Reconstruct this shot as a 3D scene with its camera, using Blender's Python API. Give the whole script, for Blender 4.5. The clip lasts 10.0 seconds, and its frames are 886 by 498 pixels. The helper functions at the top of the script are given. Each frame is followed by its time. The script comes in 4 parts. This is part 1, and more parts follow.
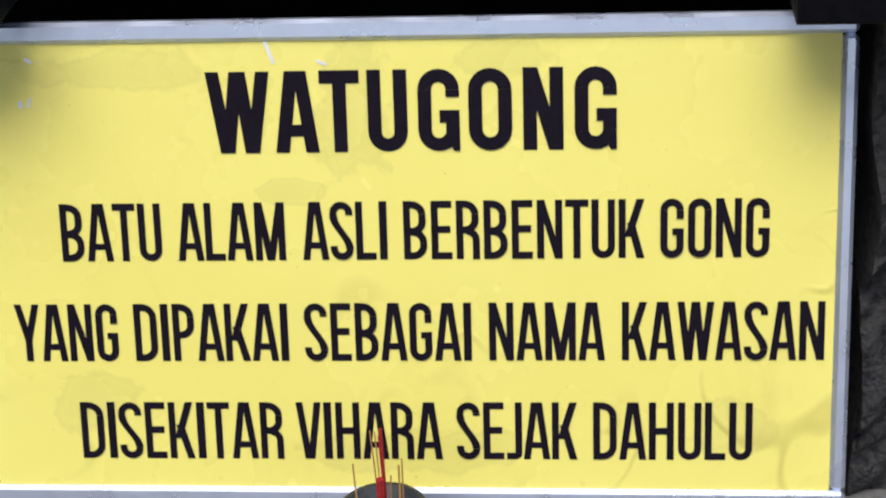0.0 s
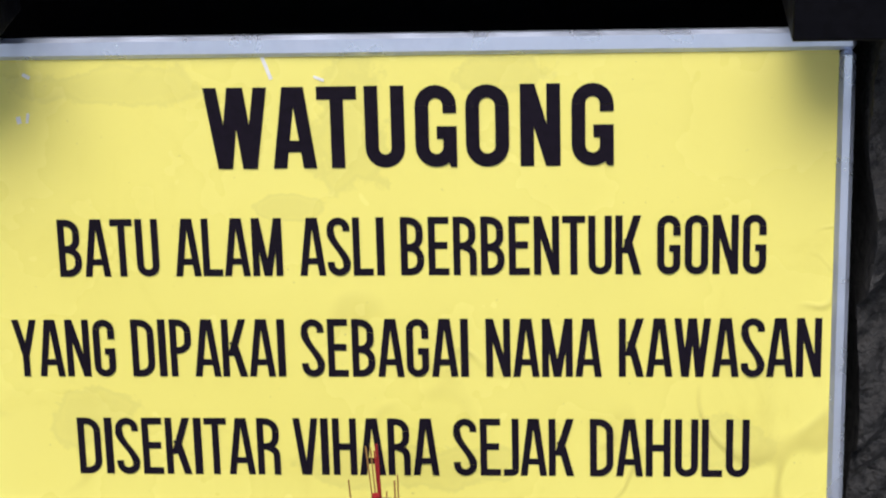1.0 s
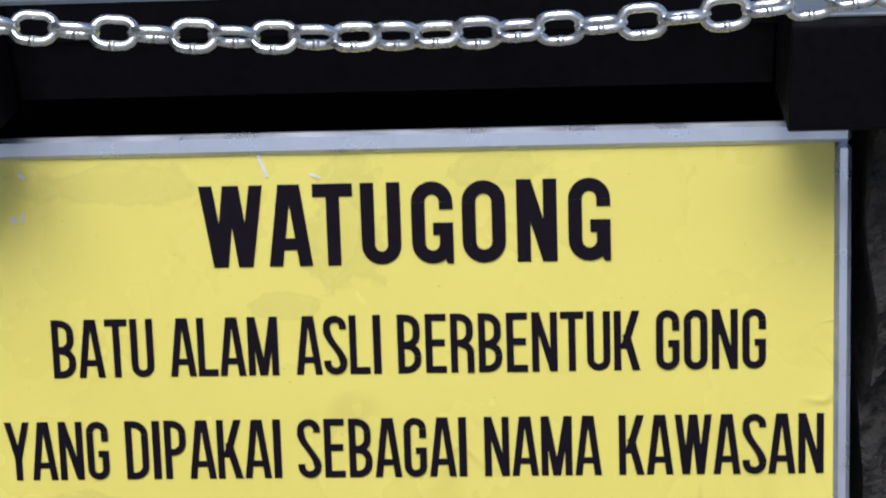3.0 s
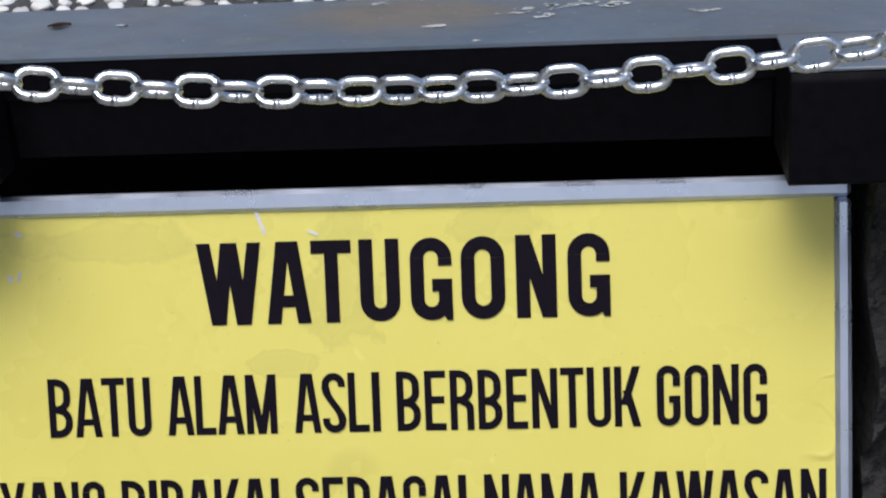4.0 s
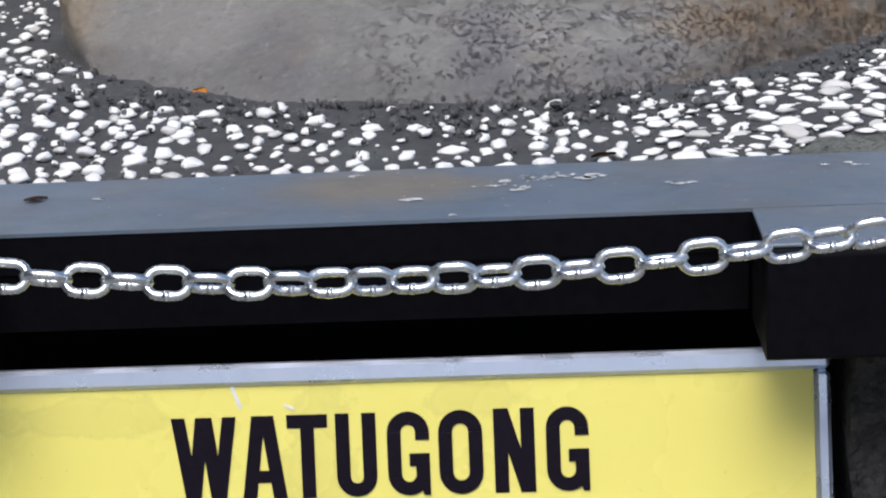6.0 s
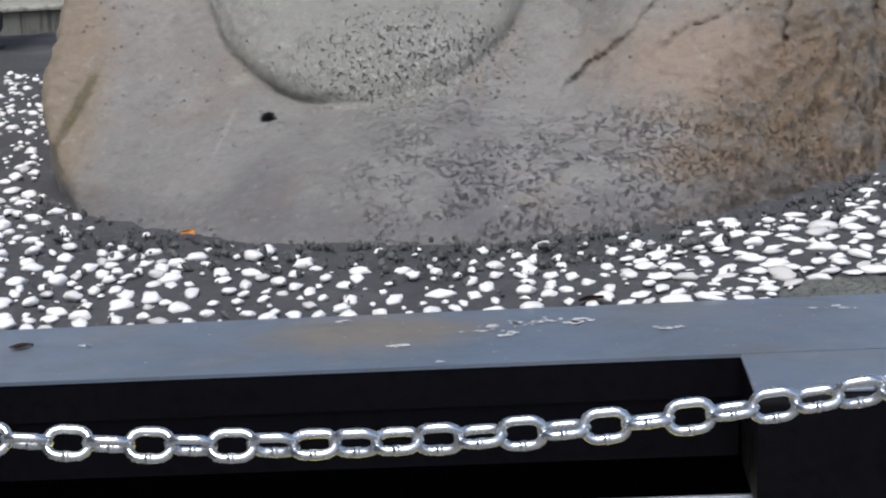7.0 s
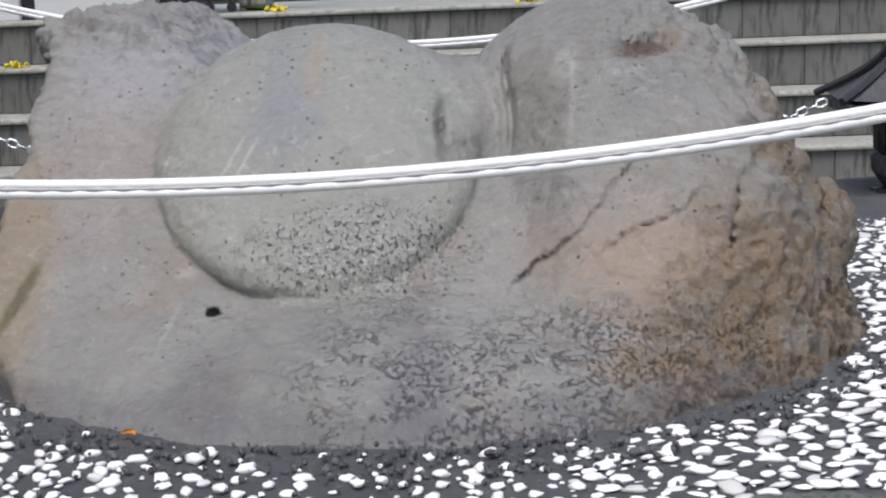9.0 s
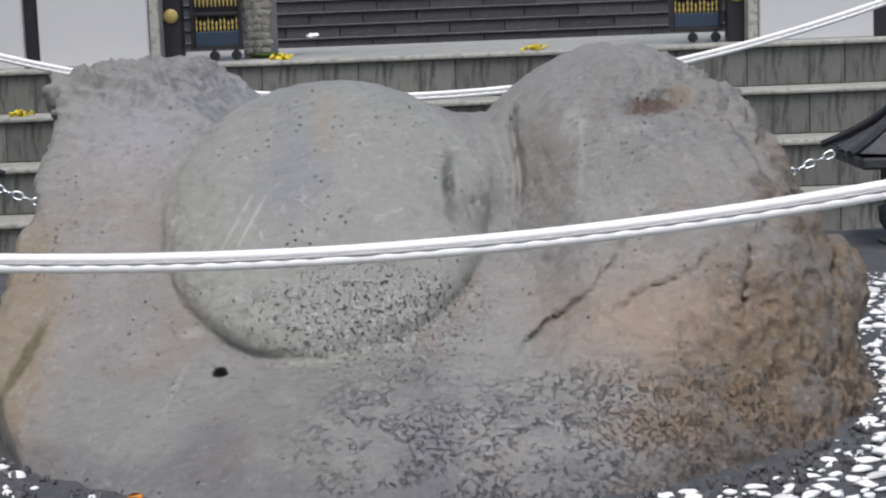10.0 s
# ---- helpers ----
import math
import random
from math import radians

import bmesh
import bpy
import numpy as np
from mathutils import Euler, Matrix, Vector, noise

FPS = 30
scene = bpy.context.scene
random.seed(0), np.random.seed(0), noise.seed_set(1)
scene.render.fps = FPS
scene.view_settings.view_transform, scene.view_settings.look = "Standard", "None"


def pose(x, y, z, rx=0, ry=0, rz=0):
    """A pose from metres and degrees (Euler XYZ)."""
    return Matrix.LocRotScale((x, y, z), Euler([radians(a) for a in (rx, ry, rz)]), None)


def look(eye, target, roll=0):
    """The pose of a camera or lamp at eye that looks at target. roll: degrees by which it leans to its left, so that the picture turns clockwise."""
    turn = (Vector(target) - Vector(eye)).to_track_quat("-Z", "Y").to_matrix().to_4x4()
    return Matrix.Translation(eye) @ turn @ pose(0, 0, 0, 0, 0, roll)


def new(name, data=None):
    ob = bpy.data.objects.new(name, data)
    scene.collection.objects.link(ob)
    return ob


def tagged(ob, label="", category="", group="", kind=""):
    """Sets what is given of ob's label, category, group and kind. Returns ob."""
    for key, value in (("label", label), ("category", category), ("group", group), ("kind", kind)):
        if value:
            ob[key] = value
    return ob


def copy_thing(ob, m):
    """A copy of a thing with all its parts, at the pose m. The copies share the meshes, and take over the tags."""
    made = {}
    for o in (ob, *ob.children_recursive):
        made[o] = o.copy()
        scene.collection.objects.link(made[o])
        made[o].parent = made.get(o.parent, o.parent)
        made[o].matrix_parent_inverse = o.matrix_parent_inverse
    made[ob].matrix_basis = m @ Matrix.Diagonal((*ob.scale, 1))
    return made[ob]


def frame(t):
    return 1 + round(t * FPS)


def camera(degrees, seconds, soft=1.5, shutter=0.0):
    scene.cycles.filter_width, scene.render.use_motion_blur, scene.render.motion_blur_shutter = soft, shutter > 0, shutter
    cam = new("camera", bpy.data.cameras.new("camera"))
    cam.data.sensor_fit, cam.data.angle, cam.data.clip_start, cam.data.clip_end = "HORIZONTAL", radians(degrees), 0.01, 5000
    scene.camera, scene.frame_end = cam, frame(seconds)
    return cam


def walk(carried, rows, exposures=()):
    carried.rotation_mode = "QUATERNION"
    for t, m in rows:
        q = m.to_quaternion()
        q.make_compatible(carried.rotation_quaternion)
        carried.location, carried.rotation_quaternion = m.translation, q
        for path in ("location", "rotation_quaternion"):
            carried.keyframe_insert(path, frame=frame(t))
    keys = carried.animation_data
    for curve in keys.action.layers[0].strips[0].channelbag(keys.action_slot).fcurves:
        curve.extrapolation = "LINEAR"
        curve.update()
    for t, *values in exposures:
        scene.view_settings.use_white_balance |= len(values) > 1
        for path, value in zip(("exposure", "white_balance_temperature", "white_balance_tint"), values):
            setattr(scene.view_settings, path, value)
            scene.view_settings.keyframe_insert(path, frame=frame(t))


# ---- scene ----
cam = camera(28.0, 10.0, soft=2.1)
PATH = [
    (0, (0.3128, -1.7303, 0.5434), (0.1394, 0.0065, -0.4331), -3.02),
    (0.5, (0.3190, -1.7300, 0.5418), (0.1413, 0.0099, -0.4283), -2.92),
    (1, (0.3200, -1.7330, 0.5401), (0.1427, 0.0144, -0.4167), -2.94),
    (1.5, (0.3195, -1.7366, 0.5323), (0.1389, 0.0244, -0.3984), -2.97),
    (2, (0.3189, -1.7393, 0.5199), (0.1389, 0.0377, -0.3799), -3.01),
    (2.5, (0.3186, -1.7412, 0.5085), (0.1437, 0.0565, -0.3504), -3.08),
    (4, (0.3033, -1.7367, 0.4957), (0.1489, 0.1056, -0.2673), -3.25),
    (4.5, (0.3077, -1.7276, 0.5061), (0.1516, 0.1285, -0.2223), -3.39),
    (5, (0.3103, -1.7179, 0.5194), (0.1546, 0.1500, -0.1781), -3.37),
    (6.5, (0.3132, -1.7152, 0.5231), (0.1925, 0.2040, -0.0264), -3.21),
    (7, (0.3171, -1.7045, 0.5424), (0.1990, 0.2334, 0.0624), -3.34),
    (7.5, (0.3202, -1.6998, 0.5549), (0.2111, 0.2478, 0.1133), -3.22),
    (8, (0.3156, -1.6945, 0.5579), (0.2223, 0.2628, 0.1573), -2.70),
    (8.5, (0.3097, -1.6865, 0.5657), (0.2466, 0.2852, 0.2368), -2.05),
    (9, (0.3144, -1.6721, 0.5912), (0.2663, 0.3039, 0.2860), -2.21),
    (9.5, (0.3119, -1.6614, 0.6049), (0.2661, 0.3178, 0.3214), -2.30),
    (10, (0.3055, -1.6507, 0.6154), (0.2560, 0.3319, 0.3569), -2.21),
]
EXPOSURES = [(0.0, 0.31), (2.0, 0.31), (2.5, 0.17), (4.0, 0.04), (4.5, 0.18), (6.5, 0.27), (7.5, 0.26), (8.0, 0.38), (9.0, 0.42), (10.0, 0.33)]
walk(cam, [(t, look(eye, target, roll)) for t, eye, target, roll in PATH], EXPOSURES)

# world and light: a bright overcast sky, the sun only as a wide soft glow
SUN_EL, SUN_AZ = radians(60), radians(188)
world = bpy.data.worlds.new("sky")
scene.world = world
world.use_nodes = True
wn = world.node_tree
sky = wn.nodes.new("ShaderNodeTexSky")
sky.sky_type, sky.sun_disc, sky.sun_elevation, sky.sun_rotation = "NISHITA", False, SUN_EL, SUN_AZ
sky.air_density, sky.dust_density, sky.ozone_density = 1.0, 2.5, 1.0
wn.nodes["Background"].inputs[1].default_value = 0.11
wn.links.new(sky.outputs[0], wn.nodes["Background"].inputs[0])
sun = new("sun", bpy.data.lights.new("sun", "SUN"))
sun.data.energy, sun.data.angle, sun.data.color = 2.1, radians(36), (1.0, 0.98, 0.955)
sun_from = Vector((math.sin(SUN_AZ) * math.cos(SUN_EL), math.cos(SUN_AZ) * math.cos(SUN_EL), math.sin(SUN_EL)))
sun.matrix_world = look(sun_from * 20, (0, 0, 0))


# ---- materials ----
SHEET_FOOT = 0.528  # where the foot of the sign lies, down its face


class Nodes:
    """A small builder for procedural materials."""

    def __init__(self, name, rough=0.6, metal=0.0, spec=0.5):
        self.m = bpy.data.materials.new(name)
        self.m.use_nodes = True
        self.t = self.m.node_tree
        self.b = self.t.nodes["Principled BSDF"]
        self.b.inputs["Roughness"].default_value = rough
        self.b.inputs["Metallic"].default_value = metal
        self.b.inputs["Specular IOR Level"].default_value = spec
        self.co = self.t.nodes.new("ShaderNodeTexCoord").outputs["Object"]

    def put(self, socket, value):
        if isinstance(value, bpy.types.NodeSocket):
            self.t.links.new(value, socket)
        elif isinstance(value, tuple):
            socket.default_value = (*value, 1)[: len(socket.default_value)]
        else:
            socket.default_value = value

    def noise(self, scale, detail=4, rough=0.55, dist=0.0, co=None):
        n = self.t.nodes.new("ShaderNodeTexNoise")
        n.inputs["Scale"].default_value, n.inputs["Detail"].default_value = scale, detail
        n.inputs["Roughness"].default_value, n.inputs["Distortion"].default_value = rough, dist
        self.put(n.inputs["Vector"], co or self.co)
        return n.outputs["Fac"]

    def voronoi(self, scale, feature="F1", co=None, out="Distance"):
        n = self.t.nodes.new("ShaderNodeTexVoronoi")
        n.feature = feature
        n.inputs["Scale"].default_value = scale
        self.put(n.inputs["Vector"], co or self.co)
        return n.outputs[out]

    def stretch(self, x, y, z):
        n = self.t.nodes.new("ShaderNodeMapping")
        n.inputs["Scale"].default_value = (x, y, z)
        self.put(n.inputs["Vector"], self.co)
        return n.outputs[0]

    def axis(self, k):
        n = self.t.nodes.new("ShaderNodeSeparateXYZ")
        self.put(n.inputs[0], self.co)
        return n.outputs[k]

    def step(self, value, lo, hi, a=0.0, b=1.0):
        n = self.t.nodes.new("ShaderNodeMapRange")
        n.interpolation_type = "SMOOTHSTEP"
        for i, v in enumerate((value, lo, hi, a, b)):
            self.put(n.inputs[i], v)
        return n.outputs[0]

    def math(self, op, a, b=0.0):
        n = self.t.nodes.new("ShaderNodeMath")
        n.operation = op
        self.put(n.inputs[0], a)
        self.put(n.inputs[1], b)
        return n.outputs[0]

    def mix(self, fac, a, b, blend="MIX"):
        n = self.t.nodes.new("ShaderNodeMix")
        n.data_type, n.blend_type = "RGBA", blend
        self.put(n.inputs[0], fac)
        self.put(n.inputs[6], a)
        self.put(n.inputs[7], b)
        return n.outputs[2]

    def random(self):
        return self.t.nodes.new("ShaderNodeObjectInfo").outputs["Random"]

    def colour(self, value):
        self.put(self.b.inputs["Base Color"], value)
        return self

    def rough(self, value):
        self.put(self.b.inputs["Roughness"], value)
        return self

    def bump(self, height, strength=0.4, distance=0.01):
        n = self.t.nodes.new("ShaderNodeBump")
        n.inputs["Distance"].default_value = distance
        self.put(n.inputs["Strength"], strength)
        self.put(n.inputs["Height"], height)
        last = self.b.inputs["Normal"].links
        if last:
            self.t.links.new(last[0].from_socket, n.inputs["Normal"])
        self.t.links.new(n.outputs[0], self.b.inputs["Normal"])
        return self


def speckled(name, dark, light, scale, rough=0.7, bump=0.3, distance=0.004, metal=0.0, spec=0.4):
    n = Nodes(name, rough, metal, spec)
    c = n.mix(n.noise(scale, 6), dark, light)
    c = n.mix(n.step(n.noise(scale * 6, 3), 0.45, 0.7), c, dark)
    n.colour(c)
    n.rough(n.step(n.noise(scale * 1.7, 4), 0.3, 0.7, rough - 0.12, rough + 0.12))
    n.bump(n.noise(scale * 8, 5), bump, distance)
    return n.m


def boulder_material():
    n = Nodes("weathered_boulder", 0.6, 0, 0.55)
    x, z = n.math("ADD", n.axis(0), 0.2), n.axis(2)
    rag = n.math("SUBTRACT", n.noise(6, 7, 0.68), 0.5)
    fray = n.math("SUBTRACT", n.noise(34, 6, 0.7), 0.5)

    def spot(x0, z0, rx, rz, soft=0.4, wild=1.0, lean=0.0):
        """A ragged oval patch on the face, 1 inside."""
        dx = n.math("DIVIDE", n.math("SUBTRACT", n.math("SUBTRACT", x, x0), n.math("MULTIPLY", n.math("SUBTRACT", z, z0), lean)), rx)
        dz = n.math("DIVIDE", n.math("SUBTRACT", z, z0), rz)
        far = n.math("SQRT", n.math("ADD", n.math("MULTIPLY", dx, dx), n.math("MULTIPLY", dz, dz)))
        far = n.math("ADD", far, n.math("MULTIPLY", n.math("ADD", rag, fray), wild))
        return n.step(far, 1 - soft, 1 + soft, 1, 0)

    def both(*masks):
        out = masks[0]
        for m in masks[1:]:
            out = n.math("MULTIPLY", out, m)
        return out

    base = n.mix(n.noise(3.2, 7, 0.62), (0.2, 0.194, 0.183), (0.4, 0.392, 0.378))
    base = n.mix(n.step(n.noise(9, 8, 0.7, 0.6), 0.5, 0.72, 0, 0.5), base, (0.43, 0.42, 0.4))
    base = n.mix(n.step(n.noise(4.4, 5, 0.6, 0.8), 0.54, 0.68, 0, 0.4), base, (0.31, 0.25, 0.2))
    # iron-brown weathering over the outer flank, with ragged limits
    flank = n.step(n.math("ADD", n.math("SUBTRACT", x, n.math("MULTIPLY", z, 0.75)), n.math("MULTIPLY", rag, 0.7)), 0.33, 0.66)
    rust = n.mix(n.noise(24, 7, 0.72), (0.17, 0.105, 0.055), (0.46, 0.345, 0.23))
    rust = n.mix(n.step(n.noise(13, 6, 0.7, 0.7), 0.46, 0.58, 0, 0.75), rust, (0.3, 0.27, 0.25))
    rust = n.mix(n.step(n.noise(19, 6, 0.7, 0.5), 0.56, 0.68, 0, 0.7), rust, (0.36, 0.215, 0.09))
    base = n.mix(n.math("MULTIPLY", flank, n.step(n.noise(5.5, 6, 0.7, 1.0), 0.3, 0.6, 0.45, 1.0)), base, rust)
    base = n.mix(n.math("MULTIPLY", spot(0.56, 0.17, 0.16, 0.06, 0.7, 1.6), 0.55), base, (0.42, 0.29, 0.2))
    base = n.mix(n.math("MULTIPLY", spot(-0.3, 0.3, 0.11, 0.12, 0.8, 2.0), 0.4), base, (0.36, 0.305, 0.28))
    # pale blue sky reflection painted on top of the left lump
    base = n.mix(n.math("MULTIPLY", spot(-0.27, 0.45, 0.1, 0.06, 0.8, 1.6), 0.45), base, (0.42, 0.42, 0.46))
    base = n.mix(n.math("MULTIPLY", spot(-0.43, 0.16, 0.07, 0.16, 0.4), 0.7), base, (0.33, 0.25, 0.165))
    # dark olive streak along the side groove, painting in the crack's shade
    base = n.mix(n.math("MULTIPLY", spot(-0.4, 0.125, 0.01, 0.05, 0.5, 1.2, 0.5), 0.8), base, (0.12, 0.105, 0.05))
    # scaly crust low on the face: upright flakes, violet-grey in the middle, dark brown outwards
    scale = n.noise(92, 5, 0.74, 0.2, n.stretch(1.3, 1.0, 0.6))
    flake = n.step(scale, 0.51, 0.58)
    edge = n.math("ADD", z, n.math("MULTIPLY", rag, 0.16))
    crust = both(n.step(edge, 0.05, 0.12, 1, 0), n.step(x, 0.38, 0.52), n.step(n.noise(15, 6, 0.72), 0.42, 0.56))
    base = n.mix(n.math("MULTIPLY", crust, 0.5), base, (0.33, 0.21, 0.11))
    base = n.mix(n.math("MULTIPLY", both(crust, flake), 0.7), base, (0.06, 0.042, 0.03))
    damp = both(n.step(edge, 0.06, 0.13, 1, 0), n.step(n.math("ADD", x, n.math("MULTIPLY", rag, 0.5)), 0.0, 0.24), n.step(x, 0.4, 0.62, 1, 0), n.step(n.noise(17, 7, 0.75), 0.44, 0.6))
    base = n.mix(n.math("MULTIPLY", damp, 0.4), base, (0.34, 0.325, 0.345))
    base = n.mix(both(damp, n.step(flake, 0, 1, 0.0, 0.62)), base, (0.085, 0.08, 0.1))
    base = n.mix(n.math("MULTIPLY", both(n.math("MAXIMUM", damp, n.math("MULTIPLY", crust, 0.6)), n.step(scale, 0.36, 0.44, 1, 0)), 0.55), base, (0.6, 0.58, 0.56))
    # a darker grey band along the foot, ragged at its upper edge
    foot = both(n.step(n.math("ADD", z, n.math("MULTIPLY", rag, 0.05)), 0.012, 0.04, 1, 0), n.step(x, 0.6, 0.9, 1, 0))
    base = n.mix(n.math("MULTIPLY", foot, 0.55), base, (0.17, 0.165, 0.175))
    stain = n.math("MAXIMUM", spot(-0.075, 0.035, 0.05, 0.03, 0.6, 1.4), spot(0.22, 0.05, 0.045, 0.06, 0.6, 1.4))
    base = n.mix(n.math("MULTIPLY", stain, 0.45), base, (0.13, 0.13, 0.155))
    # the boss: smoother, greyer, blotched
    boss = spot(0.05, 0.313, 0.262, 0.202, 0.03, 0.03)
    base = n.mix(n.math("MULTIPLY", boss, 0.8), base, n.mix(n.noise(5, 6, 0.65), (0.195, 0.197, 0.175), (0.31, 0.312, 0.29)))
    base = n.mix(n.math("MULTIPLY", spot(0.0, 0.395, 0.055, 0.065, 0.7, 2.6, 0.1), 0.75), base, (0.21, 0.217, 0.235))
    base = n.mix(n.math("MULTIPLY", spot(0.045, 0.45, 0.016, 0.04, 0.8, 2.6), 0.5), base, (0.3, 0.235, 0.165))
    base = n.mix(n.math("MULTIPLY", spot(0.285, 0.315, 0.05, 0.03, 0.6, 1.6), 0.65), base, (0.17, 0.17, 0.16))
    # shade inside the boss's crack, painted over the cut groove
    base = n.mix(n.math("MULTIPLY", spot(0.248, 0.358, 0.009, 0.04, 0.6, 1.3), 0.8), base, (0.07, 0.07, 0.065))
    worn = spot(0.1, 0.185, 0.19, 0.075, 0.5, 1.0)
    fleck = n.noise(165, 4, 0.7, 0.3, n.stretch(1.0, 1.0, 0.75))
    where = n.math("MULTIPLY", worn, spot(0.13, 0.165, 0.14, 0.06, 0.9, 1.1))
    pale = both(where, n.step(fleck, 0.56, 0.64))
    dark = both(where, n.step(fleck, 0.37, 0.43, 1, 0))
    base = n.mix(n.math("MULTIPLY", pale, 0.5), base, (0.62, 0.61, 0.6))
    base = n.mix(n.math("MULTIPLY", dark, 0.75), base, (0.06, 0.058, 0.055))
    # pale scratches and drips
    for x0, z0, rx, rz, lean in ((-0.085, 0.305, 0.0035, 0.04, 0.55), (-0.062, 0.305, 0.003, 0.035, 0.55), (0.452, 0.35, 0.005, 0.07, 0.12), (0.45, 0.44, 0.016, 0.022, 0.3), (-0.145, 0.155, 0.012, 0.006, 0.3), (-0.16, 0.085, 0.004, 0.022, 0.4)):
        base = n.mix(n.math("MULTIPLY", spot(x0, z0, rx, rz, 0.6, 2.4, lean), 0.26), base, (0.62, 0.61, 0.57))
    # the lump: grey facet, chipped crown, brown pit
    base = n.mix(n.math("MULTIPLY", spot(0.405, 0.385, 0.045, 0.09, 0.5, 1.0), 0.35), base, (0.235, 0.222, 0.185))
    crown = both(spot(0.55, 0.47, 0.14, 0.09, 0.5, 0.9), n.step(n.noise(42, 7, 0.75), 0.5, 0.62))
    base = n.mix(n.math("MULTIPLY", crown, 0.6), base, (0.2, 0.185, 0.175))
    base = n.mix(n.math("MULTIPLY", spot(0.58, 0.462, 0.045, 0.012, 0.3, 1.6, 0.0), 0.9), base, (0.1, 0.055, 0.04))
    base = n.mix(n.math("MULTIPLY", spot(0.63, 0.475, 0.02, 0.02, 0.6, 1.0), 0.6), base, (0.24, 0.17, 0.105))
    base = n.mix(n.math("MULTIPLY", both(spot(-0.3, 0.52, 0.16, 0.05, 0.5), n.step(n.noise(30, 7, 0.75), 0.46, 0.6)), 0.55), base, (0.2, 0.185, 0.19))
    # all over: blotches and scattered pocks
    blot = n.noise(30, 8, 0.75, 0.4)
    base = n.mix(n.step(blot, 0.52, 0.66, 0, 0.32), base, (0.14, 0.13, 0.125))
    grain = n.noise(85, 6, 0.78, 0.3)
    base = n.mix(n.math("MULTIPLY", n.step(grain, 0.52, 0.64), n.step(flank, 0, 1, 0.16, 0.5)), base, (0.1, 0.092, 0.085))
    base = n.mix(n.math("MULTIPLY", n.step(grain, 0.46, 0.36), n.step(flank, 0, 1, 0.12, 0.32)), base, (0.58, 0.56, 0.53))
    base = n.mix(n.step(n.noise(40, 7, 0.7, 0.9), 0.57, 0.7, 0, 0.4), base, (0.52, 0.5, 0.47))
    pock = both(n.step(n.voronoi(62), 0.13, 0.19, 1, 0), n.step(n.noise(8, 4, 0.6, 0.4), 0.5, 0.6))
    base = n.mix(n.math("MULTIPLY", pock, 0.6), base, (0.1, 0.095, 0.09))
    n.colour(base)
    n.rough(n.math("SUBTRACT", n.step(n.noise(6, 5), 0.3, 0.7, 0.42, 0.62), n.math("MULTIPLY", boss, 0.16)))
    n.bump(n.noise(16, 9, 0.7, 0.3), n.step(flank, 0, 1, 0.4, 1.0), 0.05)
    n.bump(blot, n.step(boss, 0, 1, 0.5, 0.22), 0.022)
    n.bump(grain, n.step(boss, 0, 1, 0.6, 0.2), 0.008)
    n.bump(n.math("SUBTRACT", 1.0, n.math("MAXIMUM", pock, dark)), 1.0, 0.014)
    n.bump(n.math("SUBTRACT", 1.0, n.math("MULTIPLY", flake, n.math("MAXIMUM", crust, damp))), 1.0, 0.014)
    return n.m


def coping_material():
    n = Nodes("coping_with_sky_sheen", 0.4, 0, 0.6)
    # the sky's blue sheen on the dark coping is put into this base colour
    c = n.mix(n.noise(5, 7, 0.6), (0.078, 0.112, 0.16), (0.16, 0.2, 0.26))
    c = n.mix(n.step(n.noise(3.4, 5, 0.65, 0.5, n.stretch(1, 3, 1)), 0.55, 0.68, 0, 0.3), c, (0.16, 0.14, 0.115))
    mx, my = n.math("MULTIPLY", n.math("SUBTRACT", n.axis(0), 0.01), 0.55), n.math("SUBTRACT", n.axis(1), -1.375)
    mud = n.math("ADD", n.math("SQRT", n.math("ADD", n.math("MULTIPLY", mx, mx), n.math("MULTIPLY", my, my))), n.math("MULTIPLY", n.math("SUBTRACT", n.noise(16, 6, 0.7), 0.5), 0.09))
    c = n.mix(n.step(mud, 0.03, 0.095, 0.9, 0), c, (0.19, 0.165, 0.135))
    c = n.mix(n.step(n.noise(11, 6, 0.7, 0.8, n.stretch(1, 2.2, 1)), 0.52, 0.66, 0, 0.5), c, (0.1, 0.12, 0.125))
    c = n.mix(n.step(n.noise(19, 6, 0.7, 0.5, n.stretch(1, 2, 1)), 0.58, 0.7, 0, 0.35), c, (0.24, 0.24, 0.235))
    c = n.mix(n.step(n.noise(60, 4), 0.68, 0.74, 0, 0.5), c, (0.3, 0.3, 0.3))
    n.colour(c)
    n.rough(n.step(n.noise(9, 6), 0.3, 0.7, 0.3, 0.48))
    n.bump(n.noise(45, 6), 0.2, 0.002)
    return n.m


